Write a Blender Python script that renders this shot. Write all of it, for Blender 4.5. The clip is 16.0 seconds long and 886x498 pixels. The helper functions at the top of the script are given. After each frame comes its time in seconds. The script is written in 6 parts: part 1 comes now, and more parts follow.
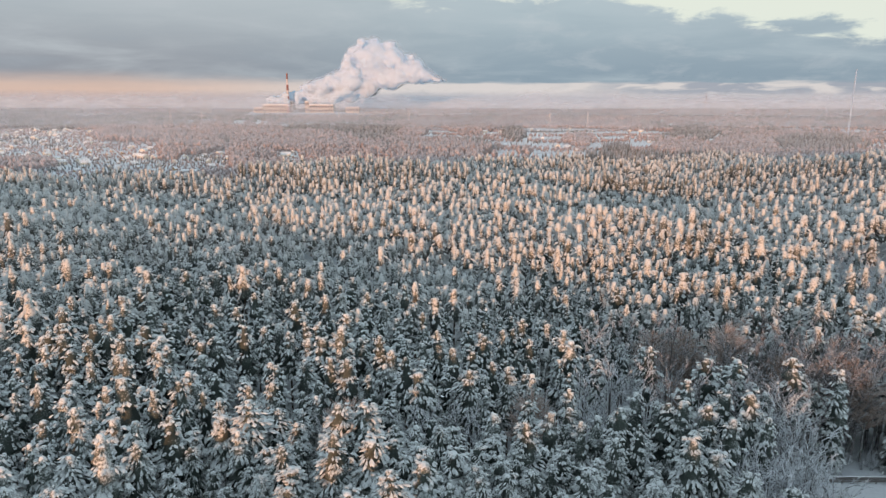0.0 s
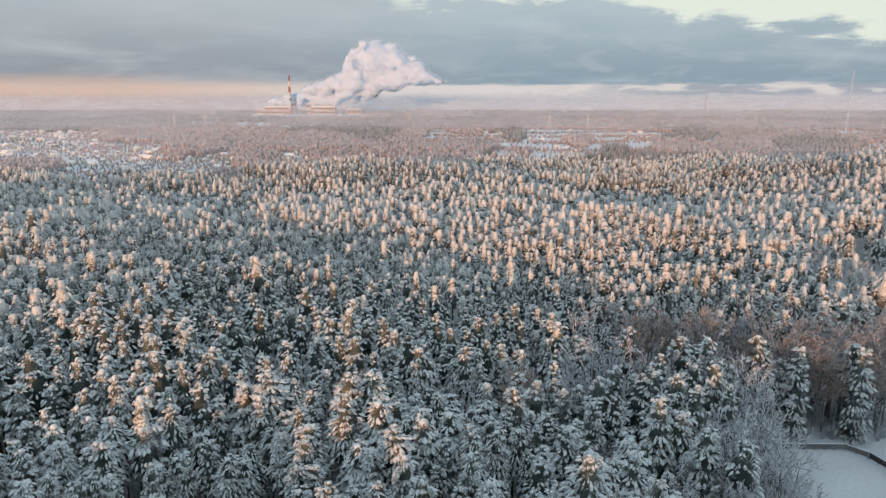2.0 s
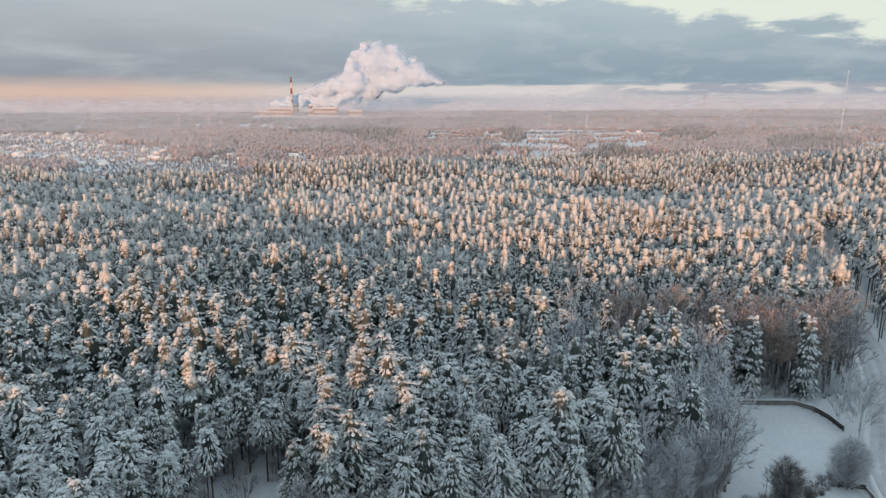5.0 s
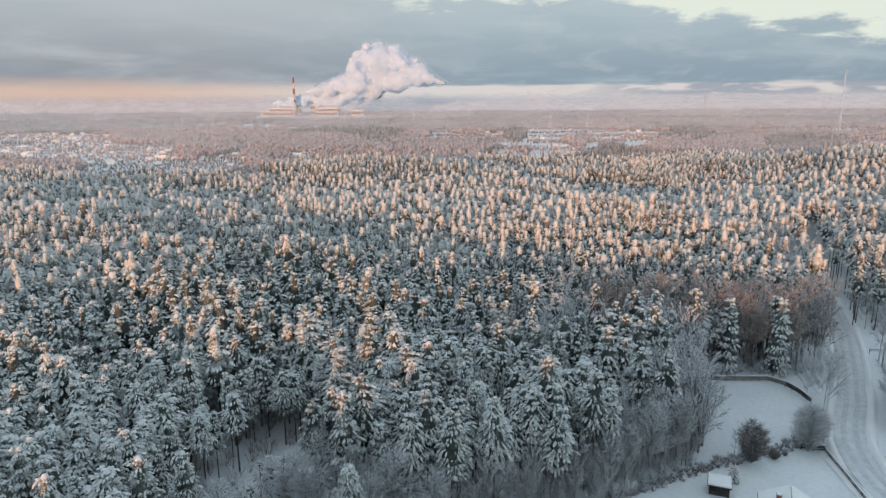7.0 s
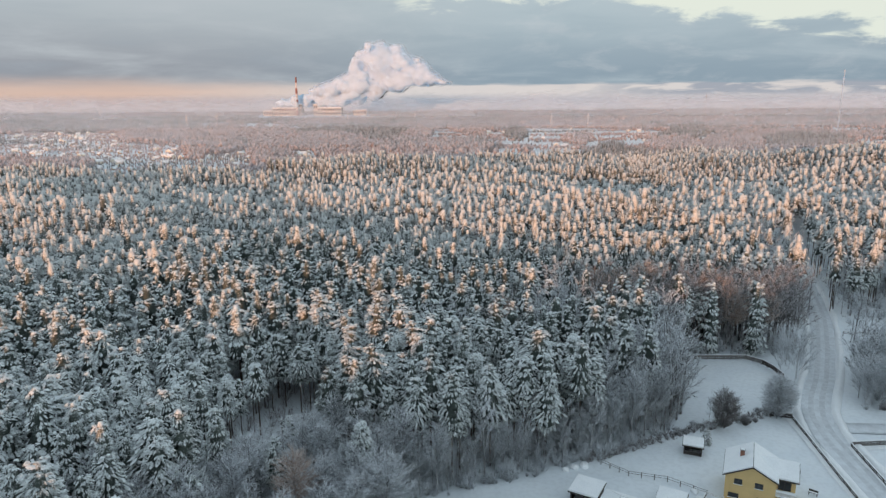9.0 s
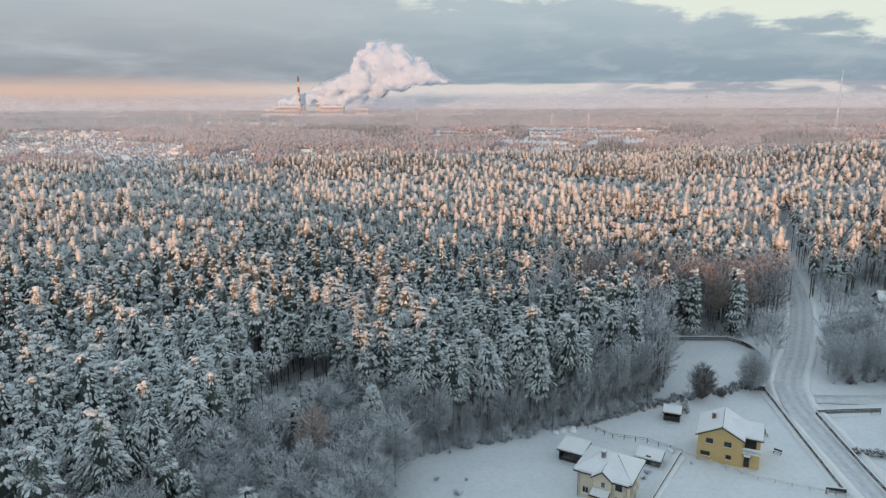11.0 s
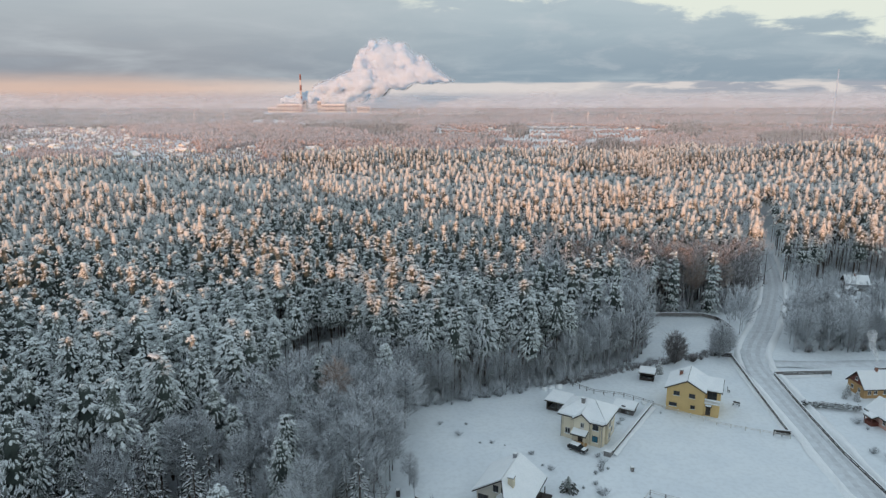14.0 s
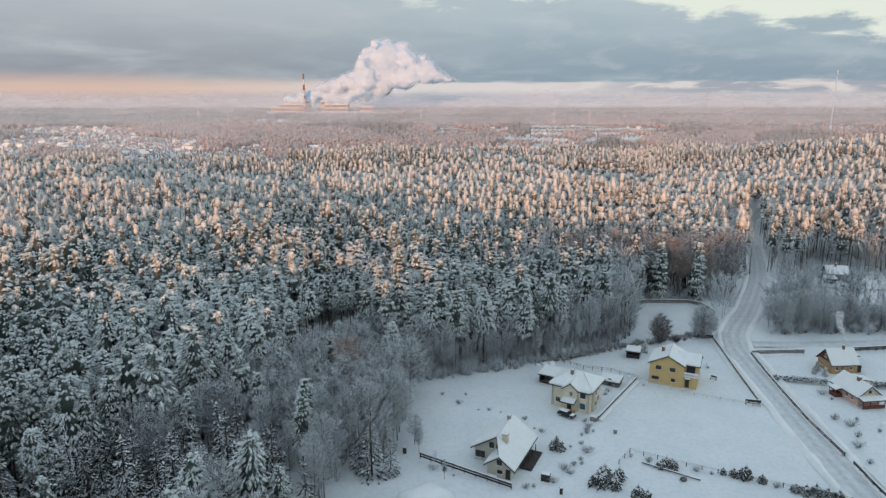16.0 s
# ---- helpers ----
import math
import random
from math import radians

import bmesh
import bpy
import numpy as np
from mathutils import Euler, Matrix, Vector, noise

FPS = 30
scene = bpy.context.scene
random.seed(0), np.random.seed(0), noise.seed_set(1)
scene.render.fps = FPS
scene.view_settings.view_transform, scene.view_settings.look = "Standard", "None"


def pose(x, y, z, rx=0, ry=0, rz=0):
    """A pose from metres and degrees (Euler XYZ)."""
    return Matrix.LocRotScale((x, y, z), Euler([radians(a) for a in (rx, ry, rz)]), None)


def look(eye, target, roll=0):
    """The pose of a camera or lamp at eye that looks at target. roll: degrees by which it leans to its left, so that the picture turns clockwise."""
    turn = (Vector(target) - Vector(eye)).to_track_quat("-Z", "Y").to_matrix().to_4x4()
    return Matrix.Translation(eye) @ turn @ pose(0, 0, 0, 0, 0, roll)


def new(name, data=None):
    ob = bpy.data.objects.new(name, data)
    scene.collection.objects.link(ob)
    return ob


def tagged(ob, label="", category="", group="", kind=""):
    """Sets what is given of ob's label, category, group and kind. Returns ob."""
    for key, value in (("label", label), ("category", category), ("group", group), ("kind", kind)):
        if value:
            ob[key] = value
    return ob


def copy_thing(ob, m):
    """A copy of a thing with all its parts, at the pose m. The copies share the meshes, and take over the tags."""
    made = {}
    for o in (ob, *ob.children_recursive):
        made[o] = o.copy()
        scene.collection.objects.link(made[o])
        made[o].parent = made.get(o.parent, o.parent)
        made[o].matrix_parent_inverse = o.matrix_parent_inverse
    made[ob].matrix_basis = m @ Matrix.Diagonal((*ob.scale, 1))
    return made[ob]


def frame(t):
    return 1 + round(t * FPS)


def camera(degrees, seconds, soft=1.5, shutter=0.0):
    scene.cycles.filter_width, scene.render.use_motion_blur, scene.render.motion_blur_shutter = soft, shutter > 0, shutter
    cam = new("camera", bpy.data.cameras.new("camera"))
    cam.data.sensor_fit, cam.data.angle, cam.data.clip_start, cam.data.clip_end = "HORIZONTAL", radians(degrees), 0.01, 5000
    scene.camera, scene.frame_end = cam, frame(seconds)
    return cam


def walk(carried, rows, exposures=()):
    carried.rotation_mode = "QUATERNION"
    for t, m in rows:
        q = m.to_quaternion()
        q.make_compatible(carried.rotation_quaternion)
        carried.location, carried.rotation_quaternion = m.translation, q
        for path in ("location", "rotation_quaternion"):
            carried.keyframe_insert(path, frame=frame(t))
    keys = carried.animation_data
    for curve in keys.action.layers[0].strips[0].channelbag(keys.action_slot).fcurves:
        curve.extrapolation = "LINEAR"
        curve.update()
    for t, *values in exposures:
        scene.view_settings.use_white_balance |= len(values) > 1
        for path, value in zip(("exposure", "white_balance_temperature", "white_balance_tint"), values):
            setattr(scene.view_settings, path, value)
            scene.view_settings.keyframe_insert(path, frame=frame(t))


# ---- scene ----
cam = camera(68, 16.0, 1.3)
PATH = [
    (0, (-1.058, 108.813, 68.948), (-1.0720, 118.5610, 66.7181), 0.10),
    (0.5, (-0.833, 105.662, 69.022), (-0.8554, 115.4118, 66.7996), 0.10),
    (1, (-0.652, 102.437, 69.090), (-0.6808, 112.1883, 66.8729), 0.09),
    (1.5, (-0.504, 99.162, 69.150), (-0.5372, 108.9147, 66.9379), 0.06),
    (2, (-0.380, 95.855, 69.202), (-0.4161, 105.6086, 66.9949), 0.03),
    (2.5, (-0.271, 92.528, 69.248), (-0.3103, 102.2824, 67.0439), -0.01),
    (3, (-0.172, 89.189, 69.286), (-0.2147, 98.9441, 67.0851), -0.05),
    (3.5, (-0.079, 85.843, 69.317), (-0.1252, 95.5984, 67.1185), -0.10),
    (4, (0.011, 82.492, 69.341), (-0.0393, 92.2475, 67.1443), -0.15),
    (4.5, (0.099, 79.136, 69.358), (0.0444, 88.8918, 67.1625), -0.19),
    (5, (0.187, 75.775, 69.368), (0.1263, 85.5305, 67.1734), -0.23),
    (5.5, (0.273, 72.406, 69.371), (0.2062, 82.1620, 67.1769), -0.27),
    (6, (0.357, 69.029, 69.368), (0.2829, 78.7848, 67.1735), -0.30),
    (6.5, (0.436, 65.642, 69.358), (0.3548, 75.3975, 67.1631), -0.33),
    (7, (0.510, 62.244, 69.342), (0.4200, 71.9993, 67.1463), -0.35),
    (7.5, (0.574, 58.835, 69.319), (0.4764, 68.5900, 67.1232), -0.36),
    (8, (0.627, 55.416, 69.292), (0.5217, 65.1705, 67.0943), -0.37),
    (8.5, (0.667, 51.988, 69.259), (0.5541, 61.7422, 67.0599), -0.37),
    (9, (0.691, 48.554, 69.222), (0.5715, 58.3075, 67.0208), -0.36),
    (9.5, (0.699, 45.116, 69.181), (0.5728, 54.8694, 66.9773), -0.35),
    (10, (0.688, 41.679, 69.137), (0.5572, 51.4314, 66.9302), -0.33),
    (10.5, (0.660, 38.245, 69.090), (0.5247, 47.9968, 66.8804), -0.30),
    (11, (0.614, 34.818, 69.041), (0.4761, 44.5689, 66.8285), -0.27),
    (11.5, (0.554, 31.400, 68.992), (0.4135, 41.1499, 66.7757), -0.24),
    (12, (0.482, 27.991, 68.943), (0.3401, 37.7405, 66.7231), -0.20),
    (12.5, (0.403, 24.591, 68.895), (0.2605, 34.3395, 66.6717), -0.16),
    (13, (0.324, 21.195, 68.850), (0.1808, 30.9426, 66.6229), -0.12),
    (13.5, (0.253, 17.795, 68.809), (0.1089, 27.5417, 66.5783), -0.09),
    (14, (0.200, 14.378, 68.773), (0.0545, 24.1241, 66.5393), -0.06),
    (14.5, (0.179, 10.926, 68.744), (0.0293, 20.6712, 66.5078), -0.03),
    (15, (0.202, 7.413, 68.724), (0.0472, 17.1576, 66.4855), -0.02),
    (15.5, (0.289, 3.805, 68.714), (0.1244, 13.5497, 66.4746), -0.02),
    (16, (0.459, 0.060, 68.717), (0.2798, 9.8045, 66.4772), -0.03),
]
walk(cam, [(t, look(eye, target, roll)) for t, eye, target, roll in PATH])

# ---- world, sun ----
def node(nt, kind, ins=None, **props):
    n = nt.nodes.new("ShaderNode" + kind)
    if "operation" in props:
        n.operation = props["operation"]
    if "data_type" in props:
        n.data_type = props["data_type"]
    if "interpolation_type" in props:
        n.interpolation_type = props["interpolation_type"]
    for key, value in (ins or {}).items():
        if isinstance(value, bpy.types.NodeSocket):
            nt.links.new(value, n.inputs[key])
        else:
            n.inputs[key].default_value = value
    return n


def calc(nt, op, a, b=0.0, c=0.0):
    return node(nt, "Math", {0: a, 1: b, 2: c}, operation=op).outputs[0]


def span(nt, v, a, b, lo=0.0, hi=1.0):
    """Smooth step of v from a to b, giving lo to hi."""
    return node(nt, "MapRange", {0: v, 1: a, 2: b, 3: lo, 4: hi}, interpolation_type="SMOOTHSTEP").outputs[0]


def blend(nt, f, a, b):
    a = (*a, 1) if isinstance(a, tuple) and len(a) == 3 else a
    b = (*b, 1) if isinstance(b, tuple) and len(b) == 3 else b
    return node(nt, "Mix", {0: f, 6: a, 7: b}, data_type="RGBA").outputs[2]


SUN_AZ, SUN_EL = radians(196), radians(4.3)   # the sun stands very low behind the flight
world = bpy.data.worlds.new("world")
scene.world = world
world.use_nodes = True
wn = world.node_tree
way = node(wn, "TexCoord").outputs["Generated"]
sep = node(wn, "SeparateXYZ", {0: way})
elev = calc(wn, "MULTIPLY", calc(wn, "ARCSINE", sep.outputs[2]), 57.3)
azim = calc(wn, "ARCTAN2", sep.outputs[0], sep.outputs[1])
flat = node(wn, "CombineXYZ", {0: calc(wn, "MULTIPLY", azim, 3.0), 1: calc(wn, "MULTIPLY", elev, 0.30)}).outputs[0]
long_noise = node(wn, "TexNoise", {"Vector": flat, "Scale": 1.5, "Detail": 7.0, "Roughness": 0.55, "Distortion": 0.4}).outputs[0]
fine = node(wn, "CombineXYZ", {0: calc(wn, "MULTIPLY", azim, 9.0), 1: calc(wn, "MULTIPLY", elev, 1.6)}).outputs[0]
fine_noise = node(wn, "TexNoise", {"Vector": fine, "Scale": 1.3, "Detail": 6.0, "Roughness": 0.5}).outputs[0]
# the grey deck: darker at its base, lighter and warmer higher up
deck = blend(wn, span(wn, elev, 1.2, 8.5), blend(wn, span(wn, azim, 0.1, -0.5), (0.275, 0.335, 0.395), (0.295, 0.315, 0.355)), (0.465, 0.520, 0.552))
deck = blend(wn, span(wn, long_noise, 0.42, 0.85), deck, (0.485, 0.528, 0.562))
deck = blend(wn, span(wn, long_noise, 0.50, 0.25, 0.0, 0.4), deck, (0.33, 0.385, 0.44))
cool = node(wn, "VectorMath", {0: deck, 1: (0.975, 1.045, 1.06)}, operation="MULTIPLY").outputs[0]
deck = blend(wn, span(wn, azim, -0.35, 0.20), deck, cool)
# clear gaps, lower towards the right
fall = calc(wn, "MULTIPLY", calc(wn, "MAXIMUM", calc(wn, "SUBTRACT", azim, 0.20), 0.0), -9.5)
gap_line = calc(wn, "ADD", calc(wn, "ADD", fall, 8.0), calc(wn, "MULTIPLY_ADD", long_noise, -3.6, 1.8))
puffy = node(wn, "CombineXYZ", {0: calc(wn, "MULTIPLY", azim, 9.0), 1: calc(wn, "MULTIPLY", elev, 0.45)}).outputs[0]
puffy_noise = node(wn, "TexNoise", {"Vector": puffy, "Scale": 1.2, "Detail": 7.0, "Roughness": 0.6, "Distortion": 0.3}).outputs[0]
gap_line = calc(wn, "ADD", gap_line, calc(wn, "MULTIPLY_ADD", puffy_noise, -6.0, 2.9))
deck = blend(wn, calc(wn, "MULTIPLY", span(wn, puffy_noise, 0.48, 0.70, 0.0, 0.35), span(wn, azim, -0.35, 0.25, 0.3, 1.0)), deck, (0.56, 0.60, 0.63))
gap = span(wn, calc(wn, "SUBTRACT", elev, gap_line), -0.35, 0.7)
gap = calc(wn, "MULTIPLY", gap, span(wn, azim, -0.16, 0.0))
deck = blend(wn, gap, deck, (0.77, 0.82, 0.73))
# the bright layer under the deck: peach on one side, pale mist on the other
peach = span(wn, azim, -0.02, -0.50)
low = blend(wn, peach, (0.69, 0.65, 0.635), (0.68, 0.50, 0.42))
bank = node(wn, "CombineXYZ", {0: calc(wn, "MULTIPLY", azim, 15.0), 1: calc(wn, "MULTIPLY", elev, 1.3)}).outputs[0]
bank_noise = node(wn, "TexNoise", {"Vector": bank, "Scale": 1.0, "Detail": 6.0, "Roughness": 0.55, "Distortion": 0.5}).outputs[0]
broken = calc(wn, "MULTIPLY", span(wn, azim, 0.12, 0.34), span(wn, bank_noise, 0.40, 0.55))
broken = calc(wn, "MULTIPLY", broken, span(wn, elev, 0.15, 0.5))
low = blend(wn, calc(wn, "MULTIPLY", broken, 0.75), low, (0.27, 0.32, 0.40))
low = blend(wn, span(wn, elev, 0.75, 0.0), low, blend(wn, peach, (0.50, 0.49, 0.53), (0.53, 0.43, 0.42)))
edge = calc(wn, "ADD", elev, calc(wn, "MULTIPLY_ADD", fine_noise, 0.7, -0.35))
visible = blend(wn, span(wn, edge, calc(wn, "MULTIPLY_ADD", peach, -0.55, 1.15), calc(wn, "MULTIPLY_ADD", peach, 0.9, 1.42)), low, deck)
# above the view the sky goes on: cloud with blue between
nishita = node(wn, "TexSky")
nishita.sky_type, nishita.sun_disc, nishita.sun_elevation, nishita.sun_rotation = "NISHITA", False, SUN_EL, SUN_AZ
nishita.air_density, nishita.dust_density = 1.0, 0.6
clear = node(wn, "VectorMath", {0: nishita.outputs[0], 3: 0.10}, operation="SCALE").outputs[0]
high = blend(wn, 0.72, clear, (0.695, 0.825, 0.935))
both = blend(wn, span(wn, elev, 9.5, 17.0), visible, high)
wn.links.new(both, wn.nodes["Background"].inputs[0])
wn.nodes["Background"].inputs[1].default_value = 1.0
sun = new("sun", bpy.data.lights.new("sun", "SUN"))
sun.data.energy, sun.data.angle, sun.data.color = 3.9, radians(0.6), (1.0, 0.468, 0.235)
sun.matrix_world = look((math.sin(SUN_AZ) * math.cos(SUN_EL) * 900, math.cos(SUN_AZ) * math.cos(SUN_EL) * 900, math.sin(SUN_EL) * 900), (0, 0, 0))


# ---- materials ----
def surface(name, color, other=None, scale=4.0, rough=0.75, bump=0.25, stretch=(1, 1, 1), lo=0.35, hi=0.65, metal=0.0):
    """Colour with stains at one scale and grain at a finer one."""
    m = bpy.data.materials.new(name)
    m.use_nodes = True
    nt = m.node_tree
    b = nt.nodes["Principled BSDF"]
    other = other or tuple(c * 0.75 for c in color)
    at = node(nt, "Mapping", {0: node(nt, "TexCoord").outputs["Object"], 3: stretch}).outputs[0]
    big = node(nt, "TexNoise", {"Vector": at, "Scale": scale, "Detail": 5.0}).outputs[0]
    grain = node(nt, "TexNoise", {"Vector": at, "Scale": scale * 9, "Detail": 3.0}).outputs[0]
    mixed = blend(nt, span(nt, big, lo, hi), color, other)
    mixed = blend(nt, span(nt, grain, 0.4, 0.7, 0.0, 0.25), mixed, tuple(c * 0.7 for c in color))
    nt.links.new(mixed, b.inputs["Base Color"])
    b.inputs["Roughness"].default_value, b.inputs["Metallic"].default_value = rough, metal
    height = calc(nt, "ADD", big, calc(nt, "MULTIPLY", grain, 0.4))
    nt.links.new(node(nt, "Bump", {"Height": height, "Strength": bump, "Distance": 0.3}).outputs[0], b.inputs["Normal"])
    return m


def laden(name, under, under2, snow, cover=0.1, soft=0.5, scale=2.2, speck=0.9, patchy=0.5):
    """Needles, twigs or stones with snow lying on whatever faces up."""
    m = bpy.data.materials.new(name)
    m.use_nodes = True
    nt = m.node_tree
    b = nt.nodes["Principled BSDF"]
    geo = node(nt, "NewGeometry")
    at = node(nt, "TexCoord").outputs["Object"]
    big = node(nt, "TexNoise", {"Vector": at, "Scale": 0.12, "Detail": 2.0}).outputs[0]
    tuft = node(nt, "TexNoise", {"Vector": at, "Scale": scale, "Detail": 4.0, "Roughness": 0.65}).outputs[0]
    up = node(nt, "SeparateXYZ", {0: geo.outputs["Normal"]}).outputs[2]
    lie = calc(nt, "ADD", up, calc(nt, "MULTIPLY_ADD", tuft, speck * 2, -speck))
    lie = calc(nt, "ADD", lie, calc(nt, "MULTIPLY_ADD", geo.outputs["Random Per Island"], 0.5, -0.25))
    lie = calc(nt, "ADD", lie, calc(nt, "MULTIPLY_ADD", big, patchy, -patchy / 2))
    wide = node(nt, "TexNoise", {"Vector": geo.outputs["Position"], "Scale": 0.016, "Detail": 2.0}).outputs[0]
    lie = calc(nt, "ADD", lie, calc(nt, "MULTIPLY_ADD", wide, 0.8, -0.4))
    one = node(nt, "ObjectInfo").outputs["Random"]
    lie = calc(nt, "ADD", lie, calc(nt, "MULTIPLY_ADD", one, 0.3, -0.15))
    f = span(nt, lie, cover, cover + soft)
    low = blend(nt, geo.outputs["Random Per Island"], under, under2)
    nt.links.new(blend(nt, f, low, snow), b.inputs["Base Color"])
    b.inputs["Roughness"].default_value = 0.8
    nt.links.new(node(nt, "Bump", {"Height": tuft, "Strength": 0.5, "Distance": 0.25}).outputs[0], b.inputs["Normal"])
    return m


SNOW = surface("snow", (0.775, 0.825, 0.85), (0.73, 0.785, 0.82), 0.12, 0.6, 0.10)
ROOF_SNOW = surface("roof_snow", (0.89, 0.92, 0.93), (0.85, 0.885, 0.90), 0.5, 0.6, 0.2)
ROAD = surface("packed_snow", (0.60, 0.635, 0.66), (0.70, 0.745, 0.775), 0.5, 0.55, 0.3)
RUT = surface("wheel_rut", (0.52, 0.55, 0.575), (0.63, 0.665, 0.69), 0.7, 0.55, 0.3)
PINE = laden("snowy_pine_needles", (0.050, 0.068, 0.061), (0.088, 0.110, 0.098), (0.76, 0.815, 0.82), 0.15, 0.85, 3.2, 1.35, 0.3)
DEEPSNOW = laden("thick_snow_on_needles", (0.04, 0.055, 0.048), (0.08, 0.095, 0.085), (0.78, 0.81, 0.83), -0.55, 0.8, 4.0, 0.9)
SPRUCE = laden("snowy_spruce_needles", (0.022, 0.032, 0.026), (0.04, 0.05, 0.038), (0.76, 0.79, 0.82), 0.08, 0.5)
FROST = laden("frosted_twigs", (0.120, 0.132, 0.143), (0.285, 0.305, 0.322), (0.70, 0.74, 0.775), -0.18, 0.9, 2.0, 0.7)
# dark twigs of bushes; also carries shade for saplings and trees behind the rink
DARKTWIG = laden("dark_and_shaded_twigs", (0.10, 0.095, 0.096), (0.22, 0.21, 0.21), (0.55, 0.55, 0.57), 0.25, 0.9, 2.0, 0.7)
RUSSET = laden("russet_twigs", (0.29, 0.205, 0.165), (0.42, 0.325, 0.275), (0.66, 0.60, 0.57), 0.18, 0.9, 3.0, 0.6)
# PINE again for farther trees: the paleness of distance mixed into its colours
FARPINE = laden("snowy_pine_needles_paled", (0.066, 0.083, 0.076), (0.118, 0.138, 0.126), (0.64, 0.67, 0.665), -0.15, 0.80, 2.4, 1.6, 0.2)
WOODPINE = laden("distant_conifers", (0.08, 0.085, 0.075), (0.15, 0.145, 0.13), (0.50, 0.48, 0.47), 0.35, 1.0, 0.5, 0.8)
HOAR = laden("hoar_wood", (0.275, 0.205, 0.188), (0.38, 0.30, 0.28), (0.58, 0.51, 0.50), 0.3, 1.0, 0.5, 0.8)
BARK = surface("pine_bark", (0.075, 0.058, 0.046), (0.13, 0.085, 0.055), 1.2, 0.9, 0.6, (1, 1, 0.2))
GREYBARK = laden("frosted_grey_bark", (0.095, 0.09, 0.088), (0.17, 0.165, 0.165), (0.72, 0.74, 0.77), -0.2, 0.8, 1.6, 1.0)
YELLOW = surface("yellow_render", (0.68, 0.49, 0.225), (0.63, 0.45, 0.205), 0.7, 0.85, 0.15)
CREAM = surface("cream_render", (0.82, 0.74, 0.58), (0.78, 0.70, 0.55), 0.7, 0.85, 0.15)
TRIMCREAM = surface("pale_cream_panel", (0.74, 0.66, 0.50), None, 0.7, 0.85, 0.1)
GREYWHITE = surface("grey_white_render", (0.62, 0.58, 0.50), (0.56, 0.53, 0.47), 0.7, 0.85, 0.15)
PINK = surface("pink_render", (0.66, 0.43, 0.36), (0.62, 0.40, 0.34), 0.7, 0.85, 0.15)
TAN = surface("tan_boards", (0.52, 0.33, 0.15), (0.44, 0.27, 0.12), 1.0, 0.8, 0.2, (1, 1, 6))
RUST = surface("red_brown_boards", (0.17, 0.055, 0.035), (0.12, 0.04, 0.03), 1.0, 0.8, 0.2, (6, 1, 1))
DARKWOOD = surface("dark_wood", (0.035, 0.030, 0.027), (0.06, 0.05, 0.045), 2.0, 0.8, 0.3, (1, 1, 5))
GREYWOOD = surface("weathered_wood", (0.22, 0.21, 0.20), (0.14, 0.13, 0.125), 2.0, 0.85, 0.3, (1, 1, 5))
WHITEWOOD = surface("white_painted_wood", (0.72, 0.71, 0.68), None, 2.0, 0.6, 0.1)
STONE = surface("field_stone", (0.30, 0.29, 0.28), (0.20, 0.19, 0.19), 2.0, 0.85, 0.5)
BRICK = surface("chimney_brick", (0.30, 0.14, 0.09), (0.22, 0.10, 0.07), 3.0, 0.85, 0.4)
CONCRETE = surface("concrete", (0.52, 0.49, 0.46), (0.42, 0.40, 0.38), 0.05, 0.85, 0.1)
# chimney band paints, greyed towards each other with distance haze in the colour
WHITEBAND = surface("hazed_white_band", (0.58, 0.56, 0.56), None, 0.05, 0.8, 0.05)
REDBAND = surface("hazed_red_band", (0.27, 0.13, 0.115), None, 0.05, 0.8, 0.05)
STEEL = surface("galvanised_steel", (0.62, 0.62, 0.63), (0.50, 0.50, 0.52), 1.0, 0.5, 0.1, metal=0.3)
MASTPAINT = surface("pale_mast_paint", (0.52, 0.70, 0.88), None, 1.0, 0.6, 0.05)
GREYSTEEL = surface("dull_steel", (0.30, 0.30, 0.32), None, 1.0, 0.6, 0.1)
CARPAINT = surface("black_car_paint", (0.012, 0.013, 0.015), (0.02, 0.02, 0.022), 2.0, 0.25, 0.02)
RUBBER = surface("rubber", (0.02, 0.02, 0.02), None, 5.0, 0.9, 0.2)
GLASS = surface("window_glass", (0.025, 0.03, 0.035), (0.04, 0.045, 0.05), 1.0, 0.08, 0.02)
BLUEGLASS = surface("blue_blind_behind_glass", (0.05, 0.20, 0.30), None, 1.0, 0.12, 0.02)


